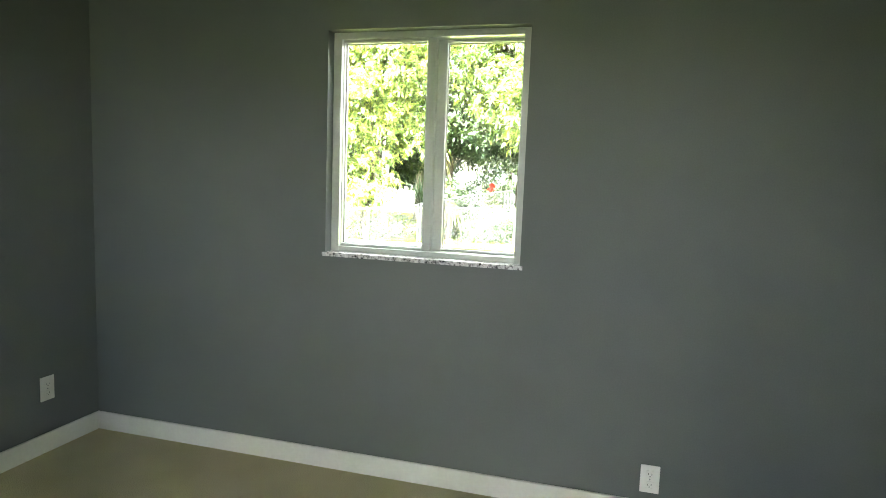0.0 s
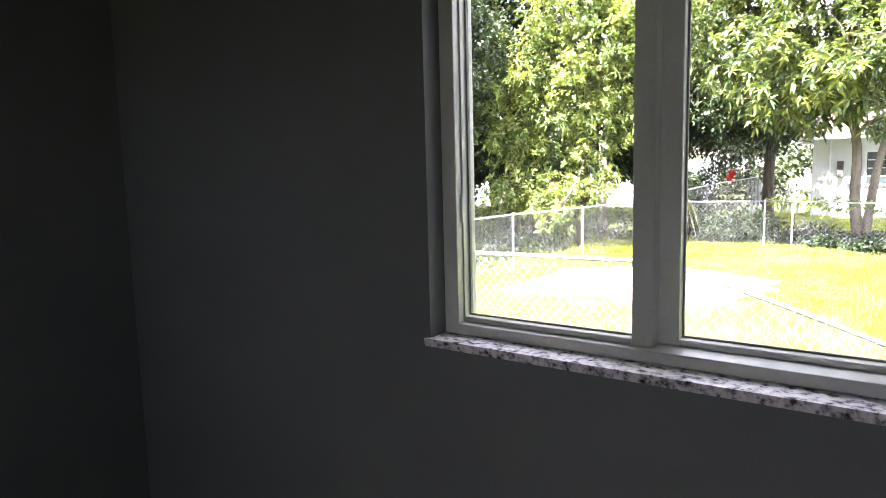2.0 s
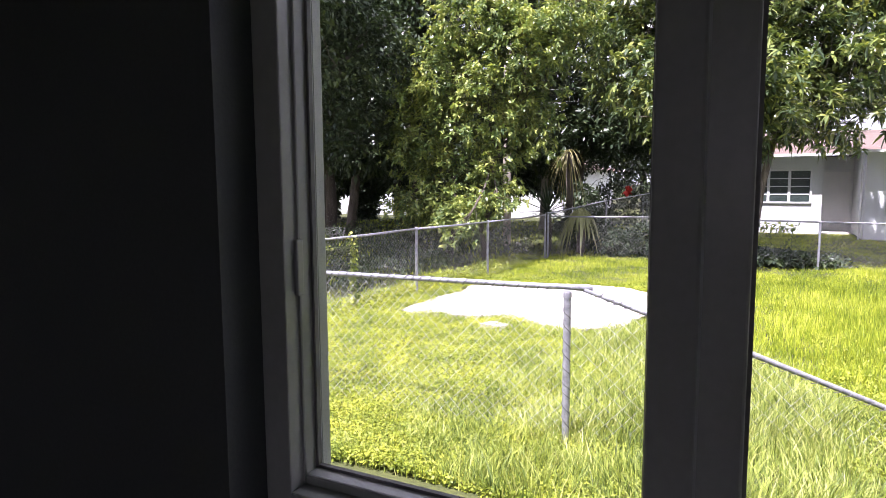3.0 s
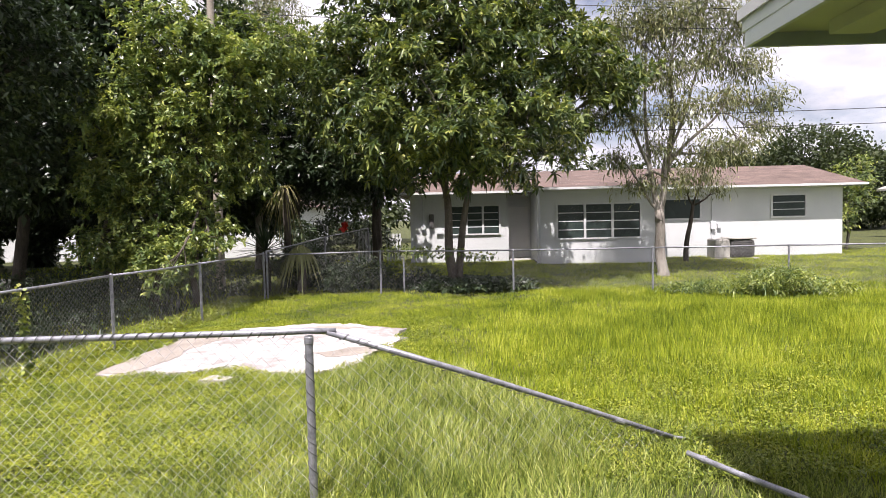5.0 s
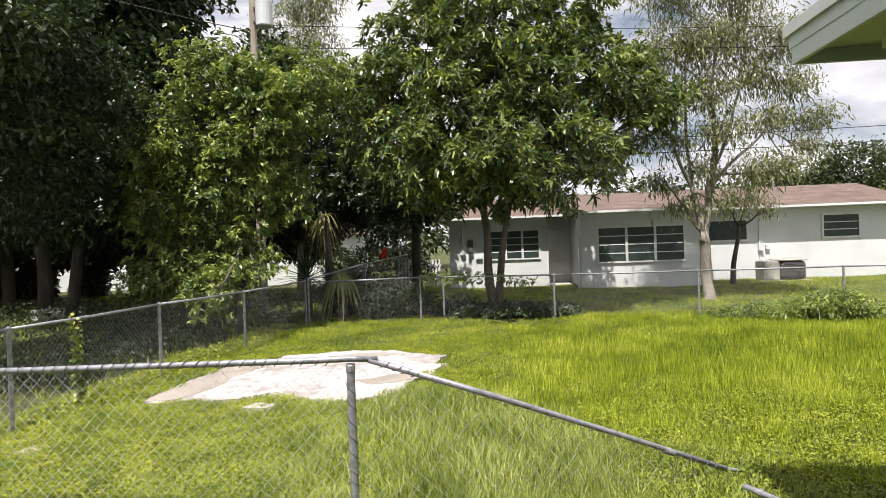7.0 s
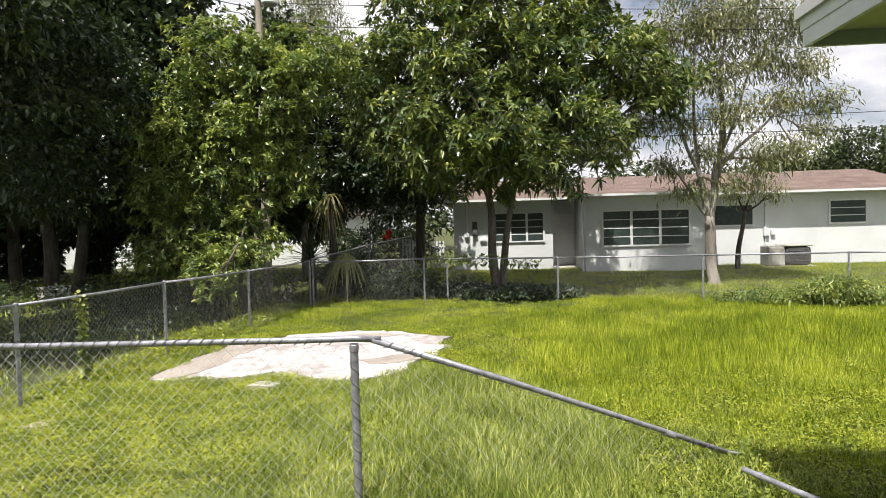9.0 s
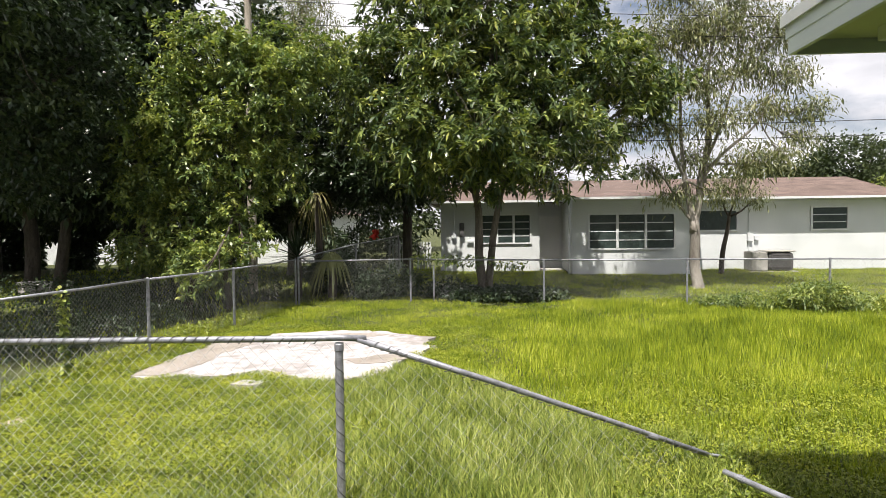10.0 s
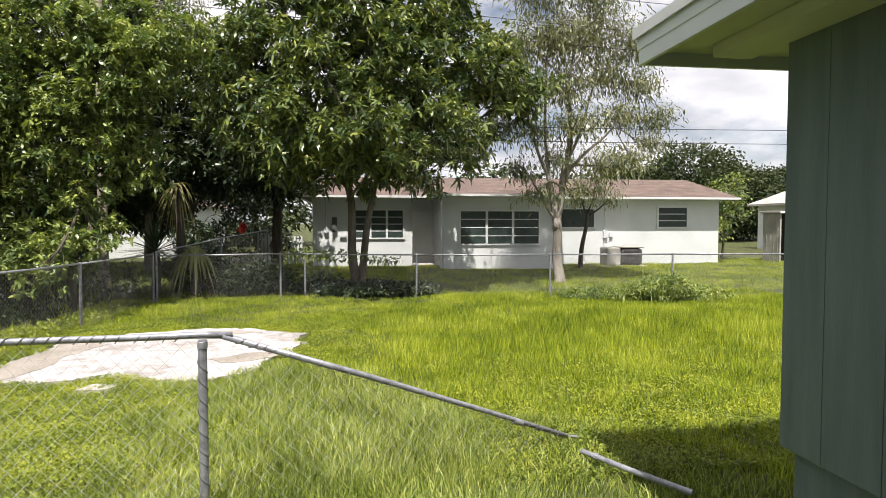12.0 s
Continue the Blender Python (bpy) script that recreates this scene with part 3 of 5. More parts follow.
part("rail_sleeve", tube(bmesh.new(), [r0.lerp(r1, 0.80), r0.lerp(r1, 0.83)], 0.029, 12), STEEL, near_fence)
chain_mesh("wire_mesh", near_fence, (-6.0, 4.345), (-0.835, 4.305), RAIL - 0.012, RAIL - 0.005, -0.62, 0.10, 0.0013)
chain_mesh("wire_mesh", near_fence, (-0.765, 4.31), (2.1, 5.39), RAIL - 0.01, -0.50, -0.62, 0.135, 0.0011)
loose = thing("loose_rail", (2.2, 4.6, -0.5), "loose galvanised fence rail lying in shaded grass", "fence rail")
part("pipe", tube(bmesh.new(), [(2.10, 4.92, -0.48), (2.33, 4.52, -0.49), (2.62, 4.07, -0.50)], 0.023, 12), STEEL, loose)
part("clamp", tube(bmesh.new(), [(2.17, 4.80, -0.483), (2.19, 4.77, -0.483)], 0.031, 10), STEEL, loose)


def run_of_fence(root, pts, tops, cell, r, posts=True):
    for (a, b, ta, tb) in zip(pts, pts[1:], tops, tops[1:]):
        part("rail", tube(bmesh.new(), [(*a, ta), ((a[0] + b[0]) / 2, (a[1] + b[1]) / 2, (ta + tb) / 2 - 0.008), (*b, tb)], 0.021, 10), STEEL, root, smooth=True)
        base = float(min(ground_z(*a), ground_z(*b)))
        chain_mesh("wire_mesh", root, a, b, ta - 0.01, tb - 0.01, base, cell, r, OLD_WIRE)
    for a, ta in zip(pts, tops):
        fence_post(root, a[0], a[1], float(ground_z(*a)) - 0.1, ta + 0.02, 0.027)


left_fence = thing("chain_link_fence", (-5.4, 10, -0.6), "galvanised chain-link fence along the shaded hedge side", "fence", "fences")
run_of_fence(left_fence, [(-6.0, 4.34), (-5.66, 7.03), (-5.45, 10.05), (-5.15, 12.9), (-4.92, 16.5)], [0.66, 0.645, 0.65, 0.635, 0.64], 0.086, 0.0021)
back_fence = thing("chain_link_fence", (2.0, 16.8, -0.55), "galvanised chain-link fence across the back of the garden", "fence", "fences")
run_of_fence(back_fence, [(-4.86, 16.56), (-1.845, 17.0), (1.786, 16.8), (5.413, 16.4), (8.75, 16.0), (12.2, 15.7), (15.8, 15.4), (19.5, 15.1), (23, 14.8)], [0.60, 0.61, 0.57, 0.58, 0.59, 0.59, 0.60, 0.60, 0.60], 0.10, 0.0016)
tagged(part("gate_post", tube(bmesh.new(), [(-1.2, 16.98, -0.7), (-1.2, 16.98, 0.45)], 0.024, 10), STEEL), "short galvanised post beside the back fence", "fence post")
far_fence = thing("chain_link_fence", (-3.5, 22, -0.4), "old chain-link fence of the next garden behind the palms", "fence", "fences")
run_of_fence(far_fence, [(-4.9, 16.7), (-4.1, 20.5), (-3.3, 25.0)], [0.68, 0.95, 1.15], 0.1, 0.003)


# ---- the white house behind ----
def awning_window(root, x0, x1, z0, z1, yf, cols, rows_n):
    """Awning window set proud of the wall face yf: dark panes between thin white bars."""
    w = part("window", boxes((x0, x1, yf - 0.012, yf - 0.002, z0, z1)), DARK_GLASS, root)
    fr = boxes((x0 - 0.05, x0 + 0.02, yf - 0.06, yf - 0.001, z0 - 0.04, z1 + 0.04), (x1 - 0.02, x1 + 0.05, yf - 0.06, yf - 0.001, z0 - 0.04, z1 + 0.04),
               (x0 + 0.02, x1 - 0.02, yf - 0.06, yf - 0.013, z0 - 0.04, z0 + 0.015), (x0 + 0.02, x1 - 0.02, yf - 0.06, yf - 0.013, z1 - 0.015, z1 + 0.04))
    part("frame", fr, WHITE_TRIM, w)
    cw = (x1 - x0) / cols
    for k in range(1, cols):
        part("mullion", boxes((x0 + k * cw - 0.045, x0 + k * cw + 0.045, yf - 0.055, yf - 0.013, z0 + 0.016, z1 - 0.016)), WHITE_TRIM, w)
    rh = (z1 - z0) / rows_n
    for m in range(cols):
        for k in range(rows_n):
            bm = box(bmesh.new(), x0 + m * cw + 0.05, x0 + (m + 1) * cw - 0.05, -0.004, 0.004, 0.018, rh - 0.018)
            lean = Matrix.Translation((0, yf - 0.022, z0 + k * rh)) @ Matrix.Rotation(radians(0.3 + 0.7 * rng.random()), 4, "X")
            bmesh.ops.transform(bm, matrix=lean, verts=bm.verts)
            part("pane", bm, DARK_GLASS, w)
            if k:
                part("pane_bar", boxes((x0 + m * cw + 0.046, x0 + (m + 1) * cw - 0.046, yf - 0.045, yf - 0.013, z0 + k * rh - 0.016, z0 + k * rh + 0.016)), WHITE_TRIM, w)
    part("sill", boxes((x0 - 0.05, x1 + 0.05, yf - 0.030, yf - 0.001, z0 - 0.07, z0 - 0.042), bevel=0.005), STUCCO, w)


house = thing("house", (7.2, 26, -0.4), "white stucco bungalow with a brown shingle gable roof", "house")
HY, MY, HX0, HX1, HT = 26.0, 24.0, -1.65, 16.2, 2.48
part("wall", boxes((HX0, 2.45, HY, HY + 8, -0.8, HT), (8.25, HX1, HY, HY + 8, -0.8, HT), (2.45, 8.25, HY + 1.2, HY + 8, -0.8, HT)), STUCCO, house)
part("wall", boxes((3.5, 8.25, MY, HY + 1.2, -0.8, HT)), STUCCO, house, "white stucco bay with a wide window")
door = part("door", boxes((2.55, 3.40, HY + 1.14, HY + 1.195, -0.28, 1.9)), STUCCO_FAR, house, "pale back door in a recess")
part("door_frame", boxes((2.46, 2.55, HY + 1.12, HY + 1.195, -0.28, 1.98), (3.40, 3.49, HY + 1.12, HY + 1.195, -0.28, 1.98), (2.55, 3.40, HY + 1.12, HY + 1.195, 1.9, 1.98)), WHITE_TRIM, door)
part("door_step", boxes((2.5, 3.45, HY - 0.1, HY + 1.1, -0.6, -0.30), bevel=0.02), CONCRETE, house)
part("side_door", boxes((3.44, 3.497, MY + 0.5, MY + 1.4, -0.3, 1.95)), WHITE_TRIM, house, "narrow screen door in the recess")
part("downpipe", tube(bmesh.new(), [(3.40, MY + 0.06, HT), (3.40, MY + 0.06, -0.45)], 0.035, 8), WHITE_TRIM, house)
awning_window(house, 0.02, 2.07, 0.80, 1.96, HY, 3, 4)
awning_window(house, 4.15, 7.32, 0.60, 1.90, MY, 3, 4)
awning_window(house, 8.85, 10.38, 1.24, 2.04, HY, 1, 1)
awning_window(house, 13.31, 14.68, 1.24, 2.12, HY, 1, 3)


def roof_mesh():
    bm = bmesh.new()
    o, ez, rz = 0.62, HT + 0.06, 3.62
    a = [(HX0 - o, HY - o, ez), (HX1 + o, HY - o, ez), (HX1 + o, HY + 8 + o, ez), (HX0 - o, HY + 8 + o, ez), (HX0 - o, HY + 4, rz), (HX1 + o, HY + 4, rz)]
    v = [bm.verts.new(p) for p in a]
    for q in ((0, 1, 5, 4), (2, 3, 4, 5), (1, 2, 5), (3, 0, 4)):
        bm.faces.new([v[i] for i in q])
    bm.faces.new([v[i] for i in (3, 2, 1, 0)])
    b = [(3.05, MY - 0.55, ez), (8.75, MY - 0.55, ez), (8.75, HY + 3.4, rz - 0.10), (3.05, HY + 3.4, rz - 0.10)]
    w = [bm.verts.new(p) for p in b] + [bm.verts.new((x, y, z - 0.08)) for x, y, z in b]
    for q in ((0, 1, 2, 3), (7, 6, 5, 4), (0, 4, 5, 1), (1, 5, 6, 2), (2, 6, 7, 3), (3, 7, 4, 0)):
        bm.faces.new([w[i] for i in q])
    return bm


roof = part("roof", roof_mesh(), SHINGLE, house)
for gx in (HX0 + 0.01, HX1 - 0.06):
    gb = bmesh.new()
    gb.faces.new([gb.verts.new(p) for p in ((gx, HY + 0.2, HT), (gx, HY + 7.8, HT), (gx, HY + 4, 3.5))])
    gb.normal_update()
    bmesh.ops.solidify(gb, geom=gb.faces[:], thickness=0.05)
    part("gable", gb, STUCCO, house)
o = 0.62
part("fascia", boxes((HX0 - o, 3.04, HY - o - 0.03, HY - o - 0.002, HT - 0.02, HT + 0.066), (8.76, HX1 + o, HY - o - 0.03, HY - o - 0.002, HT - 0.02, HT + 0.066), (HX1 + o + 0.002, HX1 + o + 0.03, HY - o - 0.03, HY + 8, HT - 0.02, HT + 0.066), (HX0 - o - 0.03, HX0 - o - 0.002, HY - o - 0.03, HY + 8, HT - 0.02, HT + 0.066)), WHITE_TRIM, house, "white fascia board along the eaves")
part("fascia", boxes((3.02, 8.78, MY - 0.58, MY - 0.552, HT - 0.02, HT + 0.066)), WHITE_TRIM, house, "white fascia board along the eaves")
part("soffit", boxes((HX0 - o, HX1 + o, HY - o, HY, HT + 0.0, HT + 0.04), (3.06, 8.74, MY - 0.54, MY, HT + 0.0, HT + 0.04)), STUCCO_FAR, house)
part("roof_vent", tube(bmesh.new(), [(13.0, HY + 3.6, 3.4), (13.0, HY + 3.6, 3.95), (13.12, HY + 3.6, 4.02)], 0.05, 8), METAL_GREY, roof)
part("meter_box", box(bmesh.new(), -0.86, -0.66, HY - 0.12, HY - 0.002, 1.06, 1.66, 0.015), METAL_DARK, house, "dark electric meter box")
part("conduit", tube(bmesh.new(), [(-1.1, HY - 0.04, 2.45), (-1.1, HY - 0.04, 1.1), (-1.1, HY - 0.04, 0.9)], 0.03, 8), METAL_GREY, house)
part("meter_dial", tube(bmesh.new(), [(-1.1, HY - 0.13, 1.12), (-1.1, HY - 0.06, 1.12)], 0.10, 16), METAL_GREY, house)
part("valve_box", box(bmesh.new(), -0.55, -0.28, HY - 0.10, HY - 0.002, 0.83, 0.93, 0.01), METAL_GREY, house)
part("switch_box", box(bmesh.new(), 10.78, 10.98, HY - 0.12, HY - 0.002, 0.78, 1.10, 0.012), METAL_GREY, house)
part("switch_box", box(bmesh.new(), 11.06, 11.22, HY - 0.10, HY - 0.002, 0.82, 1.02, 0.012), METAL_GREY, house)
part("conduit", tube(bmesh.new(), [(10.85, HY - 0.03, 2.0), (10.85, HY - 0.03, -0.4)], 0.022, 8), METAL_GREY, house)


def condenser():
    root = thing("air_conditioner", (11.3, 25.1, -0.4), "squat outdoor air-conditioning unit with dark louvred sides", "air conditioner")
    x0, x1, y0, y1, z0, z1 = 11.00, 12.02, 24.6, 25.45, -0.34, 0.42
    part("core", box(bmesh.new(), x0, x1, y0, y1, z0, z1 - 0.03, 0.16), METAL_DARK, root)
    for k in range(12):
        z = z0 + 0.06 + k * (z1 - z0 - 0.16) / 11
        part("louvre", boxes((x0 + 0.14, x1 - 0.14, y0 - 0.012, y0 + 0.004, z, z + 0.016)), METAL_DARK, root)
    # left side as a separate box, its tan colour holding the fall of light
    part("side_panel", box(bmesh.new(), 10.42, x0 + 0.05, y0 + 0.06, y1 - 0.02, z0, z1 - 0.01, 0.05), SHED_METAL, root, "left side of the unit, its light and shade put into tan")
    part("lid", box(bmesh.new(), x0 - 0.02, x1 + 0.02, y0 - 0.02, y1 + 0.02, z1 - 0.03, z1 + 0.03, 0.025), SHED_METAL, root, "faded tan top cover")
    part("pad", boxes((10.35, x1 + 0.1, y0 - 0.1, y1 + 0.1, -0.55, z0)), CONCRETE, root)


condenser()


# ---- shed and further buildings ----
def shed():
    root = thing("garden_shed", (21.1, 26.5, -0.4), "small weathered metal shed with its front standing open", "shed")
    x0, x1, y0, y1 = 19.2, 22.2, 26.0, 27.2
    part("side_wall", boxes((x0, x0 + 0.04, y0, y1, -0.6, 1.9)), SHED_METAL, root)
    part("side_wall", boxes((x1 - 0.04, x1, y0, y1, -0.6, 1.9)), SHED_METAL, root)
    part("back_wall", boxes((x0 + 0.042, x1 - 0.042, y1 - 0.04, y1, -0.6, 1.9)), SHADED_INSIDE, root, "inside of the back wall, coloured dark for shade")
    part("front_wall", boxes((x0 + 2.0, x1 - 0.042, y0, y0 + 0.04, -0.6, 1.9)), SHED_METAL, root)
    part("floor", boxes((x0 + 0.05, x1 - 0.05, y0 + 0.05, y1 - 0.05, -0.6, -0.35)), SHADED_INSIDE, root)
    part("roof", boxes((x0 - 0.1, x1 + 0.1, y0 - 0.12, y1 + 0.1, 1.9, 1.98), bevel=0.01), SHED_METAL, root)
    for k in range(4):
        part("rib", boxes((x0 - 0.014, x0 - 0.001, y0 + 0.12 + k * 0.27, y0 + 0.15 + k * 0.27, -0.45, 1.86)), SHED_METAL, root)
    part("corner_trim", boxes((x0 - 0.02, x0 + 0.05, y0 - 0.03, y0 - 0.001, -0.6, 1.89)), SHED_METAL, root)
    part("gutter", boxes((x0 - 0.1, x1 + 0.1, y0 - 0.16, y0 - 0.121, 1.88, 1.96)), WHITE_TRIM, root)


shed()


def gable_house(x0, x1, y0, y1, base, top, ridge, label, wall_mat, gable_front=False, roof_mat=SHINGLE):
    root = thing("house", ((x0 + x1) / 2, y0, base), label, "house")
    part("wall", boxes((x0, x1, y0, y1, base - 0.4, top)), wall_mat, root)
    bm = bmesh.new()
    o = 0.5
    if gable_front:
        xm = (x0 + x1) / 2
        prof = [(x0 - o, top - 0.12), (xm, ridge), (x1 + o, top - 0.12)]
        lo = [[bm.verts.new((x, y, z)) for x, z in prof] for y in (y0 - o, y1 + o)]
        hi = [[bm.verts.new((x, y, z + 0.14)) for x, z in prof] for y in (y0 - o, y1 + o)]
        for k in range(2):
            bm.faces.new((hi[0][k], hi[0][k + 1], hi[1][k + 1], hi[1][k]))
            bm.faces.new((lo[0][k + 1], lo[0][k], lo[1][k], lo[1][k + 1]))
            bm.faces.new((lo[0][k], lo[0][k + 1], hi[0][k + 1], hi[0][k]))
            bm.faces.new((lo[1][k + 1], lo[1][k], hi[1][k], hi[1][k + 1]))
        for k in (0, 2):
            bm.faces.new((lo[0][k], hi[0][k], hi[1][k], lo[1][k]))
        gb = bmesh.new()
        for y in (y0 + 0.01, y1 - 0.01):
            gb.faces.new([gb.verts.new(p) for p in ((x0, y, top), (x1, y, top), (xm, y, ridge - 0.05))])
        bmesh.ops.solidify(gb, geom=gb.faces[:], thickness=0.05)
        part("gable", gb, wall_mat, root)
        rake = bmesh.new()
        for k in range(2):
            (xa, za), (xb, zb) = prof[k], prof[k + 1]
            rake.faces.new([rake.verts.new(p) for p in ((xa, y0 - o - 0.03, za - 0.08), (xb, y0 - o - 0.03, zb - 0.08), (xb, y0 - o - 0.03, zb + 0.15), (xa, y0 - o - 0.03, za + 0.15))])
        bmesh.ops.solidify(rake, geom=rake.faces[:], thickness=0.025)
        part("rake_board", rake, WHITE_TRIM, root)
    else:
        ym = (y0 + y1) / 2
        a = [(x0 - o, y0 - o, top), (x1 + o, y0 - o, top), (x1 + o, y1 + o, top), (x0 - o, y1 + o, top), (x0 + 2.5, ym, ridge), (x1 - 2.5, ym, ridge)]
        v = [bm.verts.new(p) for p in a]
        for q in ((0, 1, 5, 4), (2, 3, 4, 5), (1, 2, 5), (3, 0, 4), (3, 2, 1, 0)):
            bm.faces.new([v[i] for i in q])
    part("roof", bm, roof_mat, root)
    return root


gable_house(27.7, 37, 36, 40, -0.4, 2.7, 4.3, "pale house with a white-edged gable roof behind the shed", STUCCO_FAR, True, SHED_METAL)
lh = gable_house(-30, -8.2, 33, 41, -0.4, 2.3, 3.5, "long white house half hidden under the trees", STUCCO)


def picket_panel(x0, x1, y, z0, z1, label):
    root = thing("picket_fence", ((x0 + x1) / 2, y, z0), label, "fence")
    n = int((x1 - x0) / 0.13)
    for k in range(n):
        x = x0 + k * (x1 - x0) / n
        bm = box(bmesh.new(), x, x + 0.09, y, y + 0.02, z0, z1)
        part("picket", bm, WHITE_TRIM, root)
    part("rail", boxes((x0, x1, y + 0.021, y + 0.06, z0 + 0.2, z0 + 0.28), (x0, x1, y + 0.021, y + 0.06, z1 - 0.3, z1 - 0.22)), WHITE_TRIM, root)


picket_panel(-3.95, -3.05, 26.5, -0.45, 1.0, "weathered white picket panel beside the house")
picket_panel(-2.85, -2.15, 27.5, -0.45, 0.85, "weathered white picket gate beside the house")
red = bmesh.new()
bmesh.ops.create_grid(red, x_segments=10, y_segments=10, size=0.19)
for v in red.verts:
    x, y = v.co.x, v.co.y
    pinch = 0.55 + 1.6 * abs(y - 0.02) + 0.25 * math.sin(y * 31)
    v.co = Vector((-4.25 + x * pinch + 0.22 * y, 25.0 + 0.06 * math.sin(x * 22) + 0.05 * math.sin(y * 17 + 1), 1.22 + y * 0.9 + 0.22 * abs(x) + 0.05 * math.sin(x * 26 + y * 9)))
bmesh.ops.solidify(red, geom=red.faces[:], thickness=0.01)
tagged(part("cloth", red, RED_CLOTH), "crumpled bright red cloth hung on a garden line", "cloth")
tagged(part("clothes_line", tube(bmesh.new(), [(-6.5, 25.0, 1.5), (-4.25, 25.0, 1.43), (-3.1, 25.0, 1.5)], 0.008, 5), CABLE), "thin dark line stretched between the trees", "cable")


ledge = thing("concrete_ledge", (-13.9, 19.0, -0.6), "pale low concrete ledge in the shade of the trees", "ledge")
part("block", box(bmesh.new(), -14.7, -13.1, 18.8, 19.2, -0.8, -0.22, 0.02), CONCRETE, ledge)
part("coping", box(bmesh.new(), -14.75, -13.05, 18.75, 19.25, -0.219, -0.12, 0.02), CONCRETE, ledge)

# ---- utility pole and wires ----
pole = thing("utility_pole", (-7.05, 19, -0.5), "weathered wooden utility pole with a grey transformer", "utility pole")
PX, PY = -7.05, 19.0
part("shaft", tube(bmesh.new(), [(PX, PY, -0.8), (PX, PY, 4), (PX, PY, 10.4)], [0.14, 0.13, 0.10], 14), POLE_WOOD, pole)
tr = part("transformer", tube(bmesh.new(), [(PX + 0.40, PY - 0.1, 8.46), (PX + 0.40, PY - 0.1, 8.50), (PX + 0.40, PY - 0.1, 9.25), (PX + 0.40, PY - 0.1, 9.32)], [0.21, 0.26, 0.26, 0.17], 18), METAL_GREY, pole)
part("bushing", tube(bmesh.new(), [(PX + 0.40, PY - 0.1, 9.32), (PX + 0.40, PY - 0.1, 9.55)], [0.05, 0.03], 8), METAL_DARK, tr)
part("bracket", boxes((PX + 0.06, PX + 0.2, PY - 0.15, PY - 0.05, 8.62, 8.68), (PX + 0.06, PX + 0.2, PY - 0.15, PY - 0.05, 9.05, 9.11)), METAL_DARK, pole)
part("lamp_arm", tube(bmesh.new(), [(PX - 0.08, PY - 0.1, 7.95), (PX - 0.45, PY - 0.25, 8.22), (PX - 1.0, PY - 0.4, 8.30)], 0.025, 8), METAL_GREY, pole)


def cable(a, b, sag, r=0.014):
    a, b = Vector(a), Vector(b)
    pts = [a.lerp(b, t / 16) - Vector((0, 0, sag * 4 * (t / 16) * (1 - t / 16))) for t in range(17)]
    tagged(part("power_line", tube(bmesh.new(), pts, r, 5), CABLE), "thin dark overhead power line", "cable", "power lines")


for z0, z1, sag in ((9.5, 8.3, 0.4), (8.6, 7.3, 0.4), (7.9, 6.7, 0.35)):
    cable((PX, PY, z0), (26, 19.4, z1), sag, 0.011)
cable((PX, PY, 4.5), (30, 19.2, 4.95), 0.25, 0.011)
cable((PX, PY, 4.1), (30, 19.2, 4.45), 0.25, 0.011)
cable((PX, PY, 8.4), (-14, 4, 8.0), 0.5)
cable((PX, PY, 5.6), (-7.6, 9, 8.6), 0.5, 0.018)


# ---- plants ----
def leaves_mesh(name, centres, dirs, lengths, widths, mat, parent=None, droop=0.25, label="", kind="", simple=False):
    """Leaves as folded lance shapes, each with its own heading."""
    n = len(centres)
    d = dirs / np.linalg.norm(dirs, axis=1)[:, None]
    up = rng.normal(size=(n, 3)) * 0.45 + np.array([0, 0, 1.0])
    s = np.cross(d, up)
    s /= np.linalg.norm(s, axis=1)[:, None] + 1e-9
    nrm = np.cross(s, d)
    L, W = lengths[:, None], widths[:, None]
    base = centres
    sag = np.array([0, 0, 1.0]) * L * droop
    p1 = centres + d * L * 0.30 - sag * 0.10
    p2 = centres + d * L * 0.70 - sag * 0.48
    tip = centres + d * L - sag
    lift = nrm * W * 0.10
    v = np.stack([base, p1 + s * W * 0.42 + lift, p2 + s * W * 0.40 + lift, tip, p2 - s * W * 0.40 + lift, p1 - s * W * 0.42 + lift], 1).reshape(-1, 3)
    i = np.arange(n)[:, None] * 6
    f = np.concatenate([i + np.array([q]) for q in ([0, 1, 5], [1, 2, 4], [1, 4, 5], [2, 3, 4])], 1).reshape(-1, 3)
    if simple:
        mid = (p1 + p2) * 0.5
        v = np.stack([base, mid + s * W * 0.55 + lift, tip, mid - s * W * 0.55 + lift], 1).reshape(-1, 3)
        i = np.arange(n)[:, None] * 4
        f = np.concatenate([i + np.array([q]) for q in ([0, 1, 2], [0, 2, 3])], 1).reshape(-1, 3)
    ob = from_arrays(name, v, f, mat, parent, label)
    if kind:
        ob["kind"] = kind
    return ob


def blob_points(blobs, n, shell=0.55):
    """Points through a set of ellipsoids (centre, radii), denser towards their skins, with an uneven outline."""
    vol = np.array([r[0] * r[1] * r[2] for _, r in blobs]) ** (2 / 3)
    pick = rng.choice(len(blobs), size=n, p=vol / vol.sum())
    c = np.array([b[0] for b in blobs])[pick]
    r = np.array([b[1] for b in blobs])[pick]
    u = rng.normal(size=(n, 3))
    u /= np.linalg.norm(u, axis=1)[:, None]
    rad = shell + (1 - shell) * rng.random(n) ** 0.6
    lump = 1 + 0.16 * np.sin(u[:, 0] * 5 + pick) * np.sin(u[:, 2] * 6 + pick * 2) + 0.10 * np.sin(u[:, 1] * 9 + pick)
    return c + u * r * (rad * lump)[:, None], u


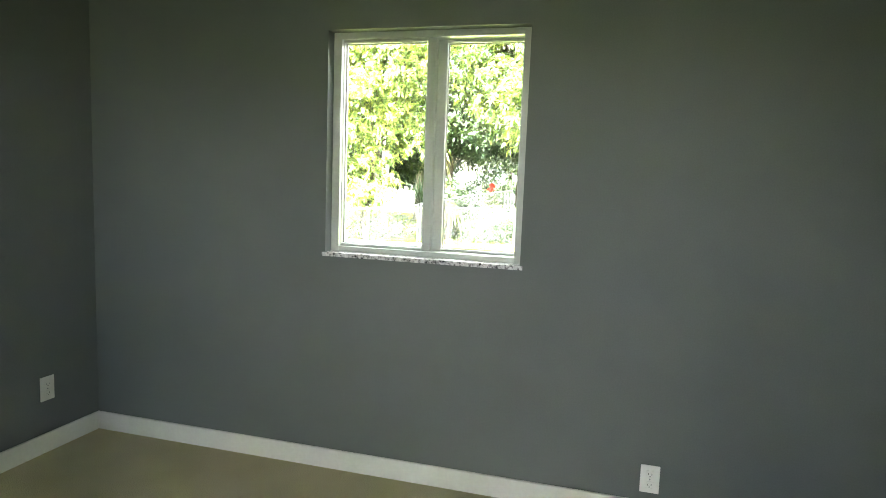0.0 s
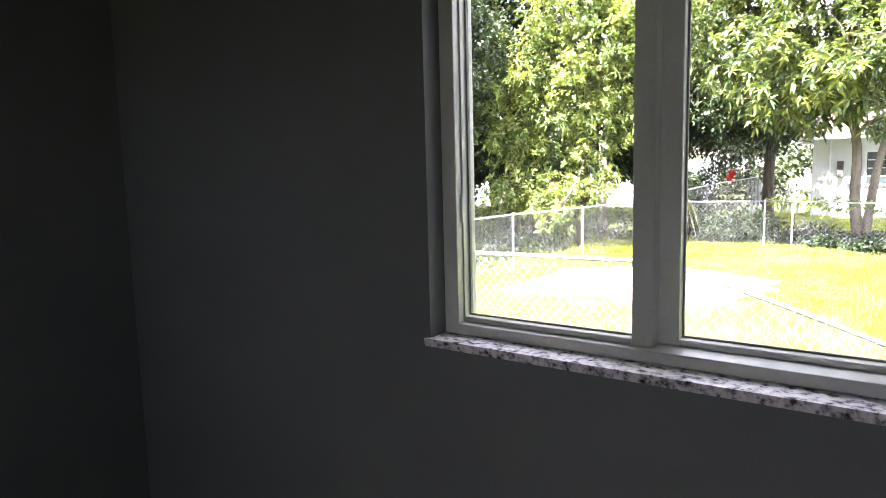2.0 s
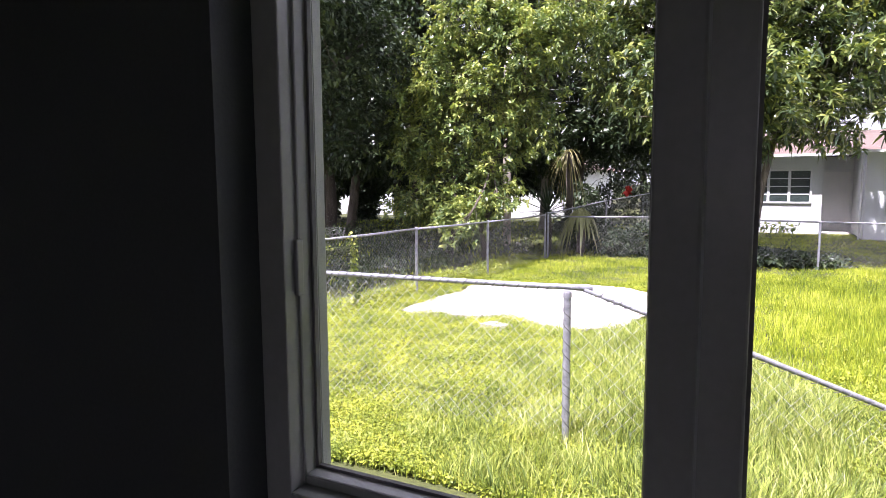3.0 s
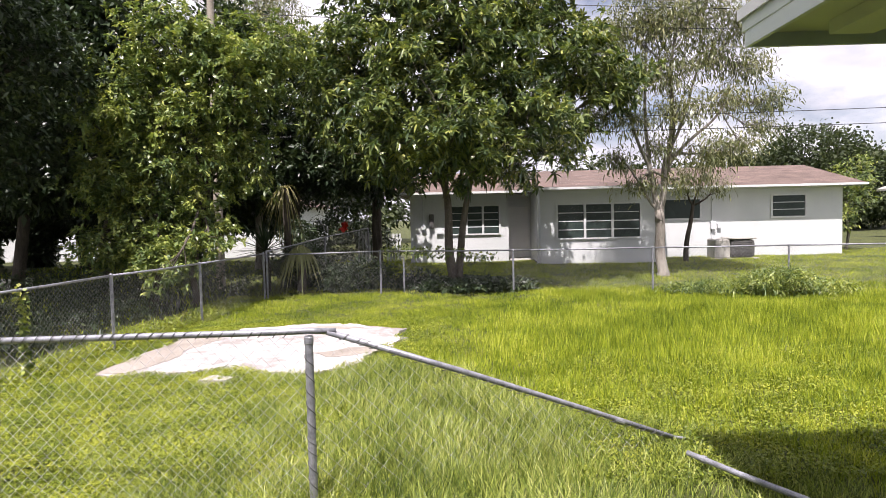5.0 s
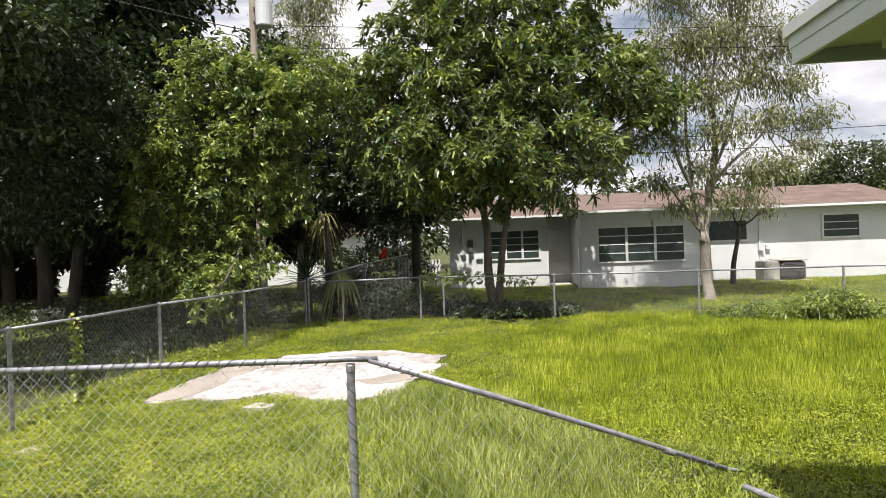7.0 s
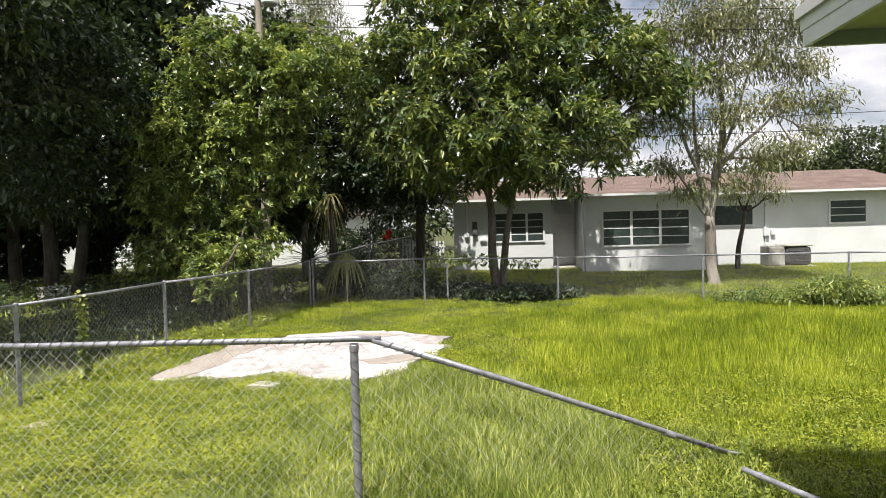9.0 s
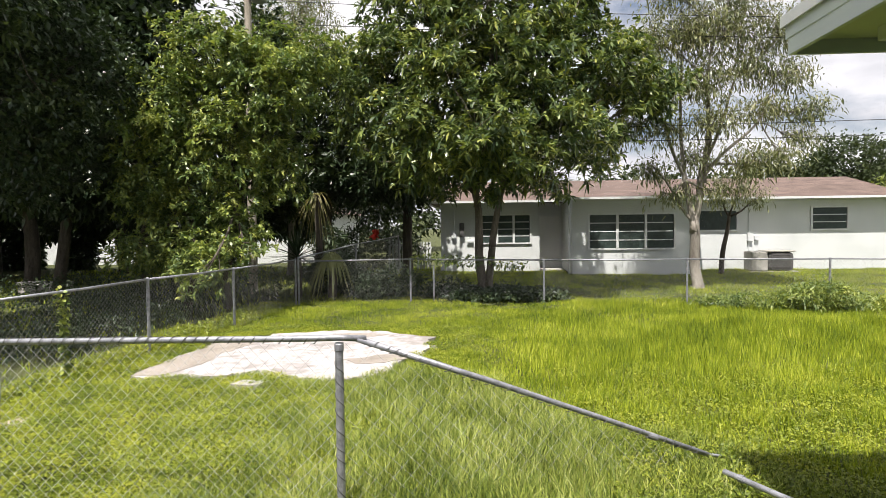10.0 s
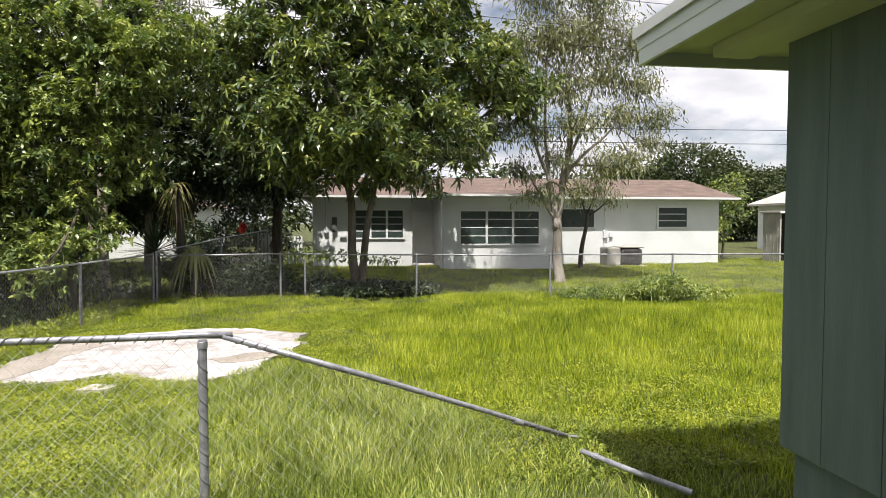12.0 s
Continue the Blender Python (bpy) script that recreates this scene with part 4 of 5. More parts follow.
def limb(bm, a, b, ra, rb, bend=0.12, n=7, steps=6):
    a, b = Vector(a), Vector(b)
    l = (b - a).length
    o1, o2 = Vector(rng.normal(size=3)) * l * bend * 0.5, Vector(rng.normal(size=3)) * l * bend * 0.5
    pts, rad = [], []
    for k in range(steps + 1):
        t = k / steps
        pts.append(a.lerp(b, t) + o1 * math.sin(t * math.pi) * 0.6 + o2 * math.sin(t * 2 * math.pi) * 0.4)
        rad.append(ra + (rb - ra) * t ** 0.8)
    tube(bm, pts, rad, n)
    return pts


def tree(name, label, stems, blobs, clumps, per_clump, leaf_len, leaf_wid, leaf_mat, bark, spread=0.28, droop=0.3, shell=0.5, twigs=120, hang=0.0, trunk_steps=7, limb_r=0.07, lump=0.0, rosette=False, forks=4):
    """stems: (foot, head, foot radius, head radius); limbs run from stem heads to every lobe of the crown, twigs out to the clumps."""
    root = thing(name, stems[0][0], label, "tree")
    bm = bmesh.new()
    heads = []
    for foot, head, r0, r1 in stems:
        f = Vector(foot)
        flare = f + (Vector(head) - f) * 0.06
        pts = [f - Vector((0, 0, 0.25)), f, flare] + limb_points(flare, Vector(head), 0.05, trunk_steps)[1:]
        rr = [r0 * 1.35, r0 * 1.2] + [r0 + (r1 - r0) * k / (len(pts) - 3) for k in range(len(pts) - 2)]
        tube(bm, pts, rr, 12)
        heads.append((Vector(head), r1))
    part("trunk", bm, bark, root, smooth=True)
    lb = bmesh.new()
    nodes = []
    for c, r in blobs:
        h, hr = min(heads, key=lambda q: (q[0] - Vector(c)).length)
        pts = limb(lb, h - Vector((0, 0, 0.15)), c, min(hr * 0.8, limb_r * 1.6), limb_r * 0.45, 0.14)
        nodes += pts[2:]
        for _ in range(forks):
            u = Vector(rng.normal(size=3)).normalized()
            e = Vector(c) + Vector((u.x * r[0], u.y * r[1], u.z * r[2])) * 0.7
            q = limb(lb, pts[rng.integers(3, len(pts))], e, limb_r * 0.4, limb_r * 0.14, 0.16, 5, 5)
            nodes += q[2:]
    cen, out = blob_points(blobs, clumps, shell)
    if lump:
        pick = rng.integers(0, max(clumps // 7, 1), clumps)
        cen, out = cen[pick] + rng.normal(size=(clumps, 3)) * lump * np.array([1, 1, 0.6]), out[pick]
    na = np.array([tuple(p) for p in nodes])
    for k in rng.choice(clumps, size=min(twigs, clumps), replace=False):
        i = np.argmin(((na - cen[k]) ** 2).sum(1))
        limb(lb, na[i], cen[k], limb_r * 0.16, limb_r * 0.06, 0.15, 4, 3)
    part("limbs", lb, bark, root, smooth=True)
    n = clumps * per_clump
    cc = np.repeat(cen, per_clump, axis=0)
    oo = np.repeat(out, per_clump, axis=0)
    dirs = rng.normal(size=(n, 3)) + oo * 0.7 + np.array([0, 0, 0.15 - hang])
    pos = cc + rng.normal(size=(n, 3)) * spread * np.array([1, 1, 0.8])
    if rosette:
        axis = out * 0.75 + np.array([0, -0.1, 0.55]) + rng.normal(size=(clumps, 3)) * 0.35
        axis = np.repeat(axis / np.linalg.norm(axis, axis=1)[:, None], per_clump, axis=0)
        side = np.cross(axis, rng.normal(size=(n, 3)))
        side /= np.linalg.norm(side, axis=1)[:, None] + 1e-9
        th = np.radians(30 + 78 * rng.random(n))[:, None]
        dirs = axis * np.cos(th) + side * np.sin(th)
        pos = cc + axis * (rng.random(n)[:, None] - 0.6) * spread * 1.6 + rng.normal(size=(n, 3)) * spread * 0.25
    ln = leaf_len * (0.65 + 0.7 * rng.random(n))
    leaves_mesh("crown", pos, dirs, ln, leaf_wid * (0.7 + 0.6 * rng.random(n)), leaf_mat, root, droop, simple=leaf_mat in (SHADED_LEAF, FAR_LEAF))
    return root


def limb_points(a, b, bend, steps):
    l = (b - a).length
    o1, o2 = Vector(rng.normal(size=3)) * l * bend, Vector(rng.normal(size=3)) * l * bend
    return [a.lerp(b, k / steps) + o1 * math.sin(k / steps * math.pi) * 0.6 + o2 * math.sin(k / steps * 2 * math.pi) * 0.4 for k in range(steps + 1)]


# broad mango tree with two stems
tree("mango_tree", "broad dark-leaved mango tree with two slender stems", [((0.14, 19.0, -0.36), (-0.14, 18.9, 2.7), 0.15, 0.10), ((0.30, 18.95, -0.3), (0.80, 19.0, 2.9), 0.12, 0.085)],
     [((0.4, 18.6, 6.2), (3.2, 3.4, 2.6)), ((-2.4, 18.4, 5.6), (1.9, 2.4, 1.8)), ((3.4, 18.4, 5.7), (1.8, 2.2, 1.5)), ((2.9, 17.9, 4.0), (1.4, 2.0, 1.2)), ((-1.6, 17.6, 3.7), (1.9, 2.2, 1.5)), ((0.7, 17.0, 4.0), (1.9, 1.9, 1.6)),
      ((0.4, 18.8, 9.0), (2.8, 2.6, 2.0)), ((-2.0, 19.0, 8.0), (1.6, 1.9, 1.6)), ((2.7, 19.0, 8.0), (1.7, 1.8, 1.5)), ((0.6, 18.8, 10.8), (1.8, 1.6, 1.2)), ((0.3, 18.2, 3.0), (2.0, 1.6, 0.7)), ((2.0, 17.7, 3.0), (1.0, 1.2, 0.7)), ((0.3, 15.9, 3.6), (1.9, 1.1, 0.8)), ((0.6, 18.4, 5.0), (2.6, 1.6, 2.0)), ((4.9, 18.6, 5.3), (1.0, 1.3, 1.1)), ((-2.9, 19.0, 6.5), (1.2, 1.4, 1.3)), ((0.4, 19.2, 7.4), (2.6, 1.6, 1.8))],
     5800, 13, 0.235, 0.074, MANGO_LEAF, BARK_MID, 0.07, 0.30, 0.25, 260, lump=0.27, rosette=True)

# slender pale tree, thin crown on many rising limbs
tree("slender_tree", "slender pale-barked tree with a thin drooping crown", [((6.75, 19.6, -0.45), (6.62, 19.6, 1.6), 0.165, 0.14), ((6.62, 19.6, 1.45), (6.30, 19.5, 3.0), 0.10, 0.07), ((6.64, 19.6, 1.5), (6.95, 19.7, 3.4), 0.11, 0.08), ((6.30, 19.5, 2.9), (5.55, 19.5, 5.0), 0.06, 0.035), ((6.30, 19.5, 2.8), (6.25, 19.6, 6.8), 0.06, 0.035), ((6.95, 19.7, 3.2), (7.25, 19.7, 7.2), 0.075, 0.035), ((6.95, 19.7, 3.0), (8.6, 19.6, 4.7), 0.06, 0.03), ((6.62, 19.6, 1.5), (5.3, 19.4, 3.3), 0.05, 0.03), ((7.0, 19.7, 3.4), (8.0, 19.8, 6.2), 0.05, 0.03)],
     [((6.6, 19.6, 7.4), (1.1, 1.2, 0.9)), ((7.8, 19.7, 7.6), (1.2, 1.2, 1.0)), ((5.3, 19.5, 7.0), (0.9, 1.0, 0.9)), ((4.6, 19.5, 6.0), (0.7, 0.8, 0.6)), ((5.6, 19.5, 5.7), (0.8, 0.9, 0.6)), ((4.8, 19.5, 4.5), (0.7, 0.8, 0.5)), ((5.8, 19.4, 4.4), (0.6, 0.7, 0.5)), ((6.9, 19.5, 5.9), (0.9, 1.0, 0.7)), ((7.2, 19.4, 4.7), (0.9, 0.9, 0.6)), ((8.3, 19.6, 6.3), (0.9, 0.9, 0.6)), ((9.4, 19.6, 6.0), (0.7, 0.8, 0.5)), ((8.7, 19.6, 5.0), (0.9, 0.9, 0.45)), ((10.0, 19.5, 4.9), (0.6, 0.7, 0.5)), ((9.6, 19.5, 4.1), (0.5, 0.6, 0.35)), ((8.2, 19.4, 3.4), (1.0, 0.9, 0.5)), ((9.0, 19.3, 3.5), (0.8, 0.8, 0.4)), ((9.2, 19.7, 7.4), (0.9, 1.0, 0.7)), ((6.0, 19.6, 9.2), (1.5, 1.4, 1.0)), ((7.9, 19.8, 9.3), (1.5, 1.3, 1.0)), ((5.3, 19.4, 3.2), (0.5, 0.5, 0.35)), ((5.9, 19.4, 2.4), (0.45, 0.45, 0.3)), ((7.1, 19.4, 2.5), (0.5, 0.5, 0.3)), ((6.6, 19.5, 3.6), (0.5, 0.5, 0.4))],
     2800, 12, 0.145, 0.040, PALE_LEAF, BARK_PALE, 0.21, 0.5, 0.0, 1000, 0.40, limb_r=0.045, forks=6)

# bright young tree by the side fence
tree("young_tree", "bushy bright-green young tree leaning over the side fence", [((-7.5, 15.6, -0.55), (-7.3, 15.5, 2.4), 0.10, 0.06), ((-6.5, 15.8, -0.55), (-6.0, 15.6, 2.6), 0.08, 0.05)],
     [((-7.6, 15.3, 4.2), (1.4, 1.5, 1.3)), ((-8.1, 15.1, 2.6), (0.9, 1.1, 1.0)), ((-6.2, 15.2, 3.4), (1.3, 1.3, 1.4)), ((-5.2, 15.6, 5.0), (1.4, 1.4, 1.4)), ((-6.6, 15.4, 5.9), (1.5, 1.5, 1.0)), ((-4.5, 15.9, 5.9), (1.0, 1.1, 0.9)), ((-8.0, 14.6, 0.95), (0.7, 0.8, 0.5)), ((-6.8, 14.6, 0.9), (0.9, 0.7, 0.55)), ((-6.3, 13.9, 0.75), (0.8, 0.5, 0.42)), ((-5.5, 14.2, 0.95), (0.6, 0.5, 0.4)), ((-6.0, 13.2, 0.35), (0.4, 0.4, 0.35)), ((-5.9, 15.0, 1.6), (0.7, 0.7, 0.8)), ((-5.2, 15.9, 3.2), (0.8, 0.9, 1.1)), ((-7.2, 15.0, 1.8), (1.0, 0.9, 0.7))],
     4900, 12, 0.138, 0.056, BUSH_LEAF, BARK_DARK, 0.06, 0.22, 0.30, 200, limb_r=0.04, lump=0.21, rosette=True)

# tall trees behind it, their deep shade put into the near-black leaf colour
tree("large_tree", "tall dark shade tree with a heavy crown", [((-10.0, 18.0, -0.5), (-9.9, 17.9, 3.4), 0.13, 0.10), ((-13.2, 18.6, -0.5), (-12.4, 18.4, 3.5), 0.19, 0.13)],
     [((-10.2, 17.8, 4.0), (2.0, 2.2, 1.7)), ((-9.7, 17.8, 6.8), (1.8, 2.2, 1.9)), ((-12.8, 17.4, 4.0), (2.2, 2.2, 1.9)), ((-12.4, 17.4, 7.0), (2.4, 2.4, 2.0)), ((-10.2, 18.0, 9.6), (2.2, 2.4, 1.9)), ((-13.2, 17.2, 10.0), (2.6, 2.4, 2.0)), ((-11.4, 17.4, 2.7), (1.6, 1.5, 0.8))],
     3000, 13, 0.28, 0.13, SHADED_LEAF, BARK_DARK, 0.14, 0.25, 0.2, 160, limb_r=0.12)
# its last two lobes, at the view's edge, are added to cast shade below
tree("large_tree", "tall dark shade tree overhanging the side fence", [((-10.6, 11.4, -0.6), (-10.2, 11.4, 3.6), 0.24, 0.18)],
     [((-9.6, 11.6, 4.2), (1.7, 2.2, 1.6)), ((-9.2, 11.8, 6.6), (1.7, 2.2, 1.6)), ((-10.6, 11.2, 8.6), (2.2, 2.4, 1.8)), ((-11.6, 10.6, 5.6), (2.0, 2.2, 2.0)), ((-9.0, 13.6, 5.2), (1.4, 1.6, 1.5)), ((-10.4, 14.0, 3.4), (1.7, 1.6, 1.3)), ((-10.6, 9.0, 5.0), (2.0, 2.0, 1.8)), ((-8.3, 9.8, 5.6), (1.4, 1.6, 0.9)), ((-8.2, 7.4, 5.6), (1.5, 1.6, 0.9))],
     3800, 13, 0.155, 0.066, SHADED_LEAF, BARK_DARK, 0.12, 0.25, 0.2, 140, limb_r=0.11)
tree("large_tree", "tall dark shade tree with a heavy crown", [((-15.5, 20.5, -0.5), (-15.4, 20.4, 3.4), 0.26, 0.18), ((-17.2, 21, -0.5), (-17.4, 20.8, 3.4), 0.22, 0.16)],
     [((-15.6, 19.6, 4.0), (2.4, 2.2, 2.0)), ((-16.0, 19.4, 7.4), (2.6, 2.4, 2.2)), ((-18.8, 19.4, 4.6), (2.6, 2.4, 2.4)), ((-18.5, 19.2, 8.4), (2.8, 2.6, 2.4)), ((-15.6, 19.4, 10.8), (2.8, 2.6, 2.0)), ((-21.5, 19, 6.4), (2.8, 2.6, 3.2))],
     2400, 13, 0.32, 0.15, SHADED_LEAF, BARK_DARK, 0.16, 0.25, 0.2, 90, limb_r=0.12)
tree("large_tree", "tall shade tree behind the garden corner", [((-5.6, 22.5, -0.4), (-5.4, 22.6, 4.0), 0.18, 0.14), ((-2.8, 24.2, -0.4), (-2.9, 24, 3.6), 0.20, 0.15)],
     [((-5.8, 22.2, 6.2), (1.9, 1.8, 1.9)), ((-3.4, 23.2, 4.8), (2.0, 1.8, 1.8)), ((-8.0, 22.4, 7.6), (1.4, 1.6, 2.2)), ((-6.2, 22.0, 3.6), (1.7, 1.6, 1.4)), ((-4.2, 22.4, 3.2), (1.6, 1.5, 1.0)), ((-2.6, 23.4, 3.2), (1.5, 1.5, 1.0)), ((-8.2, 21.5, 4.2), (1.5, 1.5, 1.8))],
     1900, 13, 0.26, 0.10, SHADED_LEAF, BARK_DARK, 0.14, 0.25, 0.3, 120, limb_r=0.09)
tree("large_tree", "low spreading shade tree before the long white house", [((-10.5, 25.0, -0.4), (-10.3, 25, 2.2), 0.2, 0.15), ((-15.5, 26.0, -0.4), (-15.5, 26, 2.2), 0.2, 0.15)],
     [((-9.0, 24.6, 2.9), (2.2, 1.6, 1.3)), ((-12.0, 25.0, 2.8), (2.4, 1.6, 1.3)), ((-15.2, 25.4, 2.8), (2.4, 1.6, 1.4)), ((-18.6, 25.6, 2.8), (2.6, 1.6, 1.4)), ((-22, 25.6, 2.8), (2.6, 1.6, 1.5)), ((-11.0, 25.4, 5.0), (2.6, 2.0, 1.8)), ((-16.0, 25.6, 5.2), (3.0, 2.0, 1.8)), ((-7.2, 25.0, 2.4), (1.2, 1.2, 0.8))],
     1700, 12, 0.30, 0.14, SHADED_LEAF, BARK_DARK, 0.16, 0.25, 0.2, 80, limb_r=0.09)
tree("fine_tree", "tall tree with fine greyish leaves behind the utility pole", [((-7.6, 24.5, -0.4), (-7.2, 24.4, 5.0), 0.16, 0.10)],
     [((-7.0, 24.0, 9.4), (1.9, 1.6, 1.7)), ((-5.8, 23.8, 8.0), (1.2, 1.3, 1.1)), ((-8.4, 24.0, 8.0), (1.4, 1.4, 1.6)), ((-6.6, 24.0, 11.4), (1.5, 1.4, 1.2))],
     1250, 14, 0.14, 0.042, PALE_LEAF, BARK_PALE, 0.14, 0.5, 0.15, 240, 0.3, limb_r=0.06)
tree("fruit_tree", "small leafy fruit tree beside the white house", [((17.9, 28.5, -0.4), (17.9, 28.5, 1.2), 0.07, 0.05)],
     [((17.9, 28.4, 2.2), (0.95, 0.95, 1.1)), ((17.5, 28.2, 1.2), (0.7, 0.7, 0.6)), ((18.2, 28.3, 3.1), (0.7, 0.7, 0.7))],
     190, 12, 0.18, 0.07, BUSH_LEAF, BARK_PALE, 0.17, 0.2, 0.4, 60, limb_r=0.03)
tree("small_tree", "thin dark-stemmed sapling beside the house wall", [((9.0, 23.9, -0.42), (9.3, 23.9, 1.9), 0.10, 0.06)],
     [((9.5, 23.7, 2.9), (1.0, 0.8, 0.7)), ((8.9, 23.6, 2.4), (0.5, 0.5, 0.35)), ((10.3, 23.7, 2.5), (0.6, 0.6, 0.4))], 120, 12, 0.13, 0.036, PALE_LEAF, BARK_DARK, 0.13, 0.6, 0.2, 70, 0.5, limb_r=0.03)

# trees in the distance, and the row that closes the horizon
for (x, y, s, h) in ((33, 58, 5.0, 9.2), (40, 62, 4.6, 7.4), (27, 60, 3.6, 6.8), (47, 64, 5, 7.5), (56, 66, 6, 8), (13, 56, 5, 6.6), (4, 58, 5, 6.4), (21, 57, 4.0, 6.2), (-8, 52, 6, 9), (-20, 50, 7, 10), (-33, 44, 8, 11), (-28, 26, 5, 9), (-22, 20, 4, 9), (-46, 40, 9, 10)):
    g = float(ground_z(x, y))
    tree("background_tree", "rounded green tree in the distance", [((x, y, g), (x, y, h * 0.45), 0.3, 0.2)],
         [((x, y, h * 0.62), (s, s, h * 0.36)), ((x - s * 0.6, y, h * 0.42), (s * 0.7, s * 0.7, h * 0.30)), ((x + s * 0.65, y - 1, h * 0.40), (s * 0.7, s * 0.7, h * 0.30)), ((x, y - s * 0.5, h * 0.28), (s * 0.9, s * 0.6, h * 0.26))],
         2300 if 25 < x < 50 else 480, 12, 0.36 if 25 < x < 50 else 0.45, 0.21 if 25 < x < 50 else 0.27, FAR_LEAF, BARK_DARK, 0.35, 0.2, 0.6, 20, limb_r=0.15)


def thicket(name, label, blobs, n, length, width, mat, category="bush"):
    c, o = blob_points(blobs, n, 0.35)
    c[:, 2] = np.maximum(c[:, 2], ground_z(c[:, 0], c[:, 1]) + 0.03)
    ob = leaves_mesh(name, c, rng.normal(size=(n, 3)) + o * 0.6, length * (0.6 + 0.8 * rng.random(n)), width * (0.7 + 0.6 * rng.random(n)), mat, simple=True)
    return tagged(ob, label, category, kind="stuff")


# undergrowth in the shade-dark leaf colour stands in for shaded ground
thicket("hedge", "tangled undergrowth with shade-dark leaves beneath the trees", [((-9 - 1.6 * k, 16.5 + 0.5 * (k % 3), -0.25), (1.3, 1.0, 0.55)) for k in range(7)] + [((-7.6, 16.9, -0.1), (1.2, 0.8, 0.6)), ((-6.2, 17.4, -0.1), (1.0, 0.8, 0.5))] + [((-7.2, 10 + k * 1.5, -0.4), (0.9, 0.9, 0.35)) for k in range(4)] + [((-8.6, 9 + k * 2.2, -0.3), (1.3, 1.2, 0.45)) for k in range(4)], 15000, 0.11, 0.045, SHADED_LEAF)
thicket("weeds", "leafy weeds grown along the side fence", [((-5.5, 7.6 + k * 1.05, -0.52), (0.35, 0.6, 0.12)) for k in range(8)] + [((-5.3, 5.4, -0.5), (0.6, 0.6, 0.16))], 3600, 0.07, 0.035, CLOVER)
thicket("weeds", "tall leafy weeds on the back fence", [((8.2, 15.4, -0.32), (1.0, 0.6, 0.36)), ((7.1, 15.6, -0.40), (0.9, 0.6, 0.20)), ((9.3, 15.3, -0.40), (0.9, 0.6, 0.20)), ((6.1, 15.9, -0.44), (0.7, 0.5, 0.12)), ((8.4, 15.3, -0.1), (0.5, 0.4, 0.22)), ((7.7, 15.4, -0.2), (0.5, 0.4, 0.2))], 4600, 0.14, 0.030, BUSH_LEAF)
thicket("undergrowth", "undergrowth with shade-dark leaves below the palms at the fence corner", [((-3.2, 17.8, -0.2), (0.7, 0.6, 0.45)), ((-2.4, 17.9, -0.1), (0.9, 0.6, 0.45)), ((-4.4, 18.6, 0.1), (1.0, 0.8, 0.6)), ((-0.9, 18.0, -0.3), (0.8, 0.5, 0.25))], 6500, 0.16, 0.05, SHADED_LEAF)
# hedge added to darken the strip below the trees, shade in its colour
thicket("hedge", "overgrown hedge with shade-dark leaves before the long white house", [((x, 28.5, 0.5), (r, 0.8, 1.6)) for x, r in ((-27.4, 1.6), (-25.6, 1.1), (-23.4, 0.5), (-21.8, 0.6), (-19.1, 0.65), (-14.3, 1.3), (-12.6, 1.2))] + [((x, 28.2, 2.0), (1.8, 0.8, 1.05)) for x in (-27.5, -25.2, -22.8, -20.6, -18.4, -16.2, -14, -11, -8.6)], 42000, 0.30, 0.15, SHADED_LEAF)
thicket("undergrowth", "leafy undergrowth with shade-dark leaves behind the palms", [((-5.0, 20.8, 0.9), (0.7, 0.8, 0.7)), ((-6.2, 24.0, 2.8), (1.6, 0.8, 0.9)), ((-4.6, 27.0, 0.7), (2.4, 0.8, 1.2)), ((-4.3, 26.0, 2.5), (1.5, 0.8, 0.9))], 6500, 0.20, 0.075, SHADED_LEAF)
# litter and weeds whose near-black colour also deepens the mango's shadow
thicket("leaf_litter", "shade-dark fallen leaves and low weeds under the mango tree", [((0.4 + 0.9 * math.cos(k * 2.4), 18.1 + 0.8 * math.sin(k * 2.4), -0.42), (1.0, 0.8, 0.06)) for k in range(6)] + [((-0.4 + 0.8 * k, 17.1, -0.42), (0.5, 0.35, 0.16)) for k in range(4)], 5200, 0.15, 0.06, SHADED_LEAF, "leaf litter")
thicket("creeper", "dry creeper growing along the fence top", [((-0.3, 17.0, 0.55), (0.9, 0.12, 0.14)), ((-1.4, 17.05, 0.62), (0.5, 0.12, 0.12)), ((0.9, 17.0, 0.42), (0.5, 0.1, 0.1))], 420, 0.12, 0.06, BUSH_LEAF)
thicket("creeper", "green creeper climbing the side fence", [((-5.58 + 0.02 * math.sin(k * 2), 8.12 + 0.05 * math.sin(k * 1.3), -0.45 + 0.13 * k), (0.04, 0.07, 0.10)) for k in range(9)], 300, 0.065, 0.05, BUSH_LEAF)


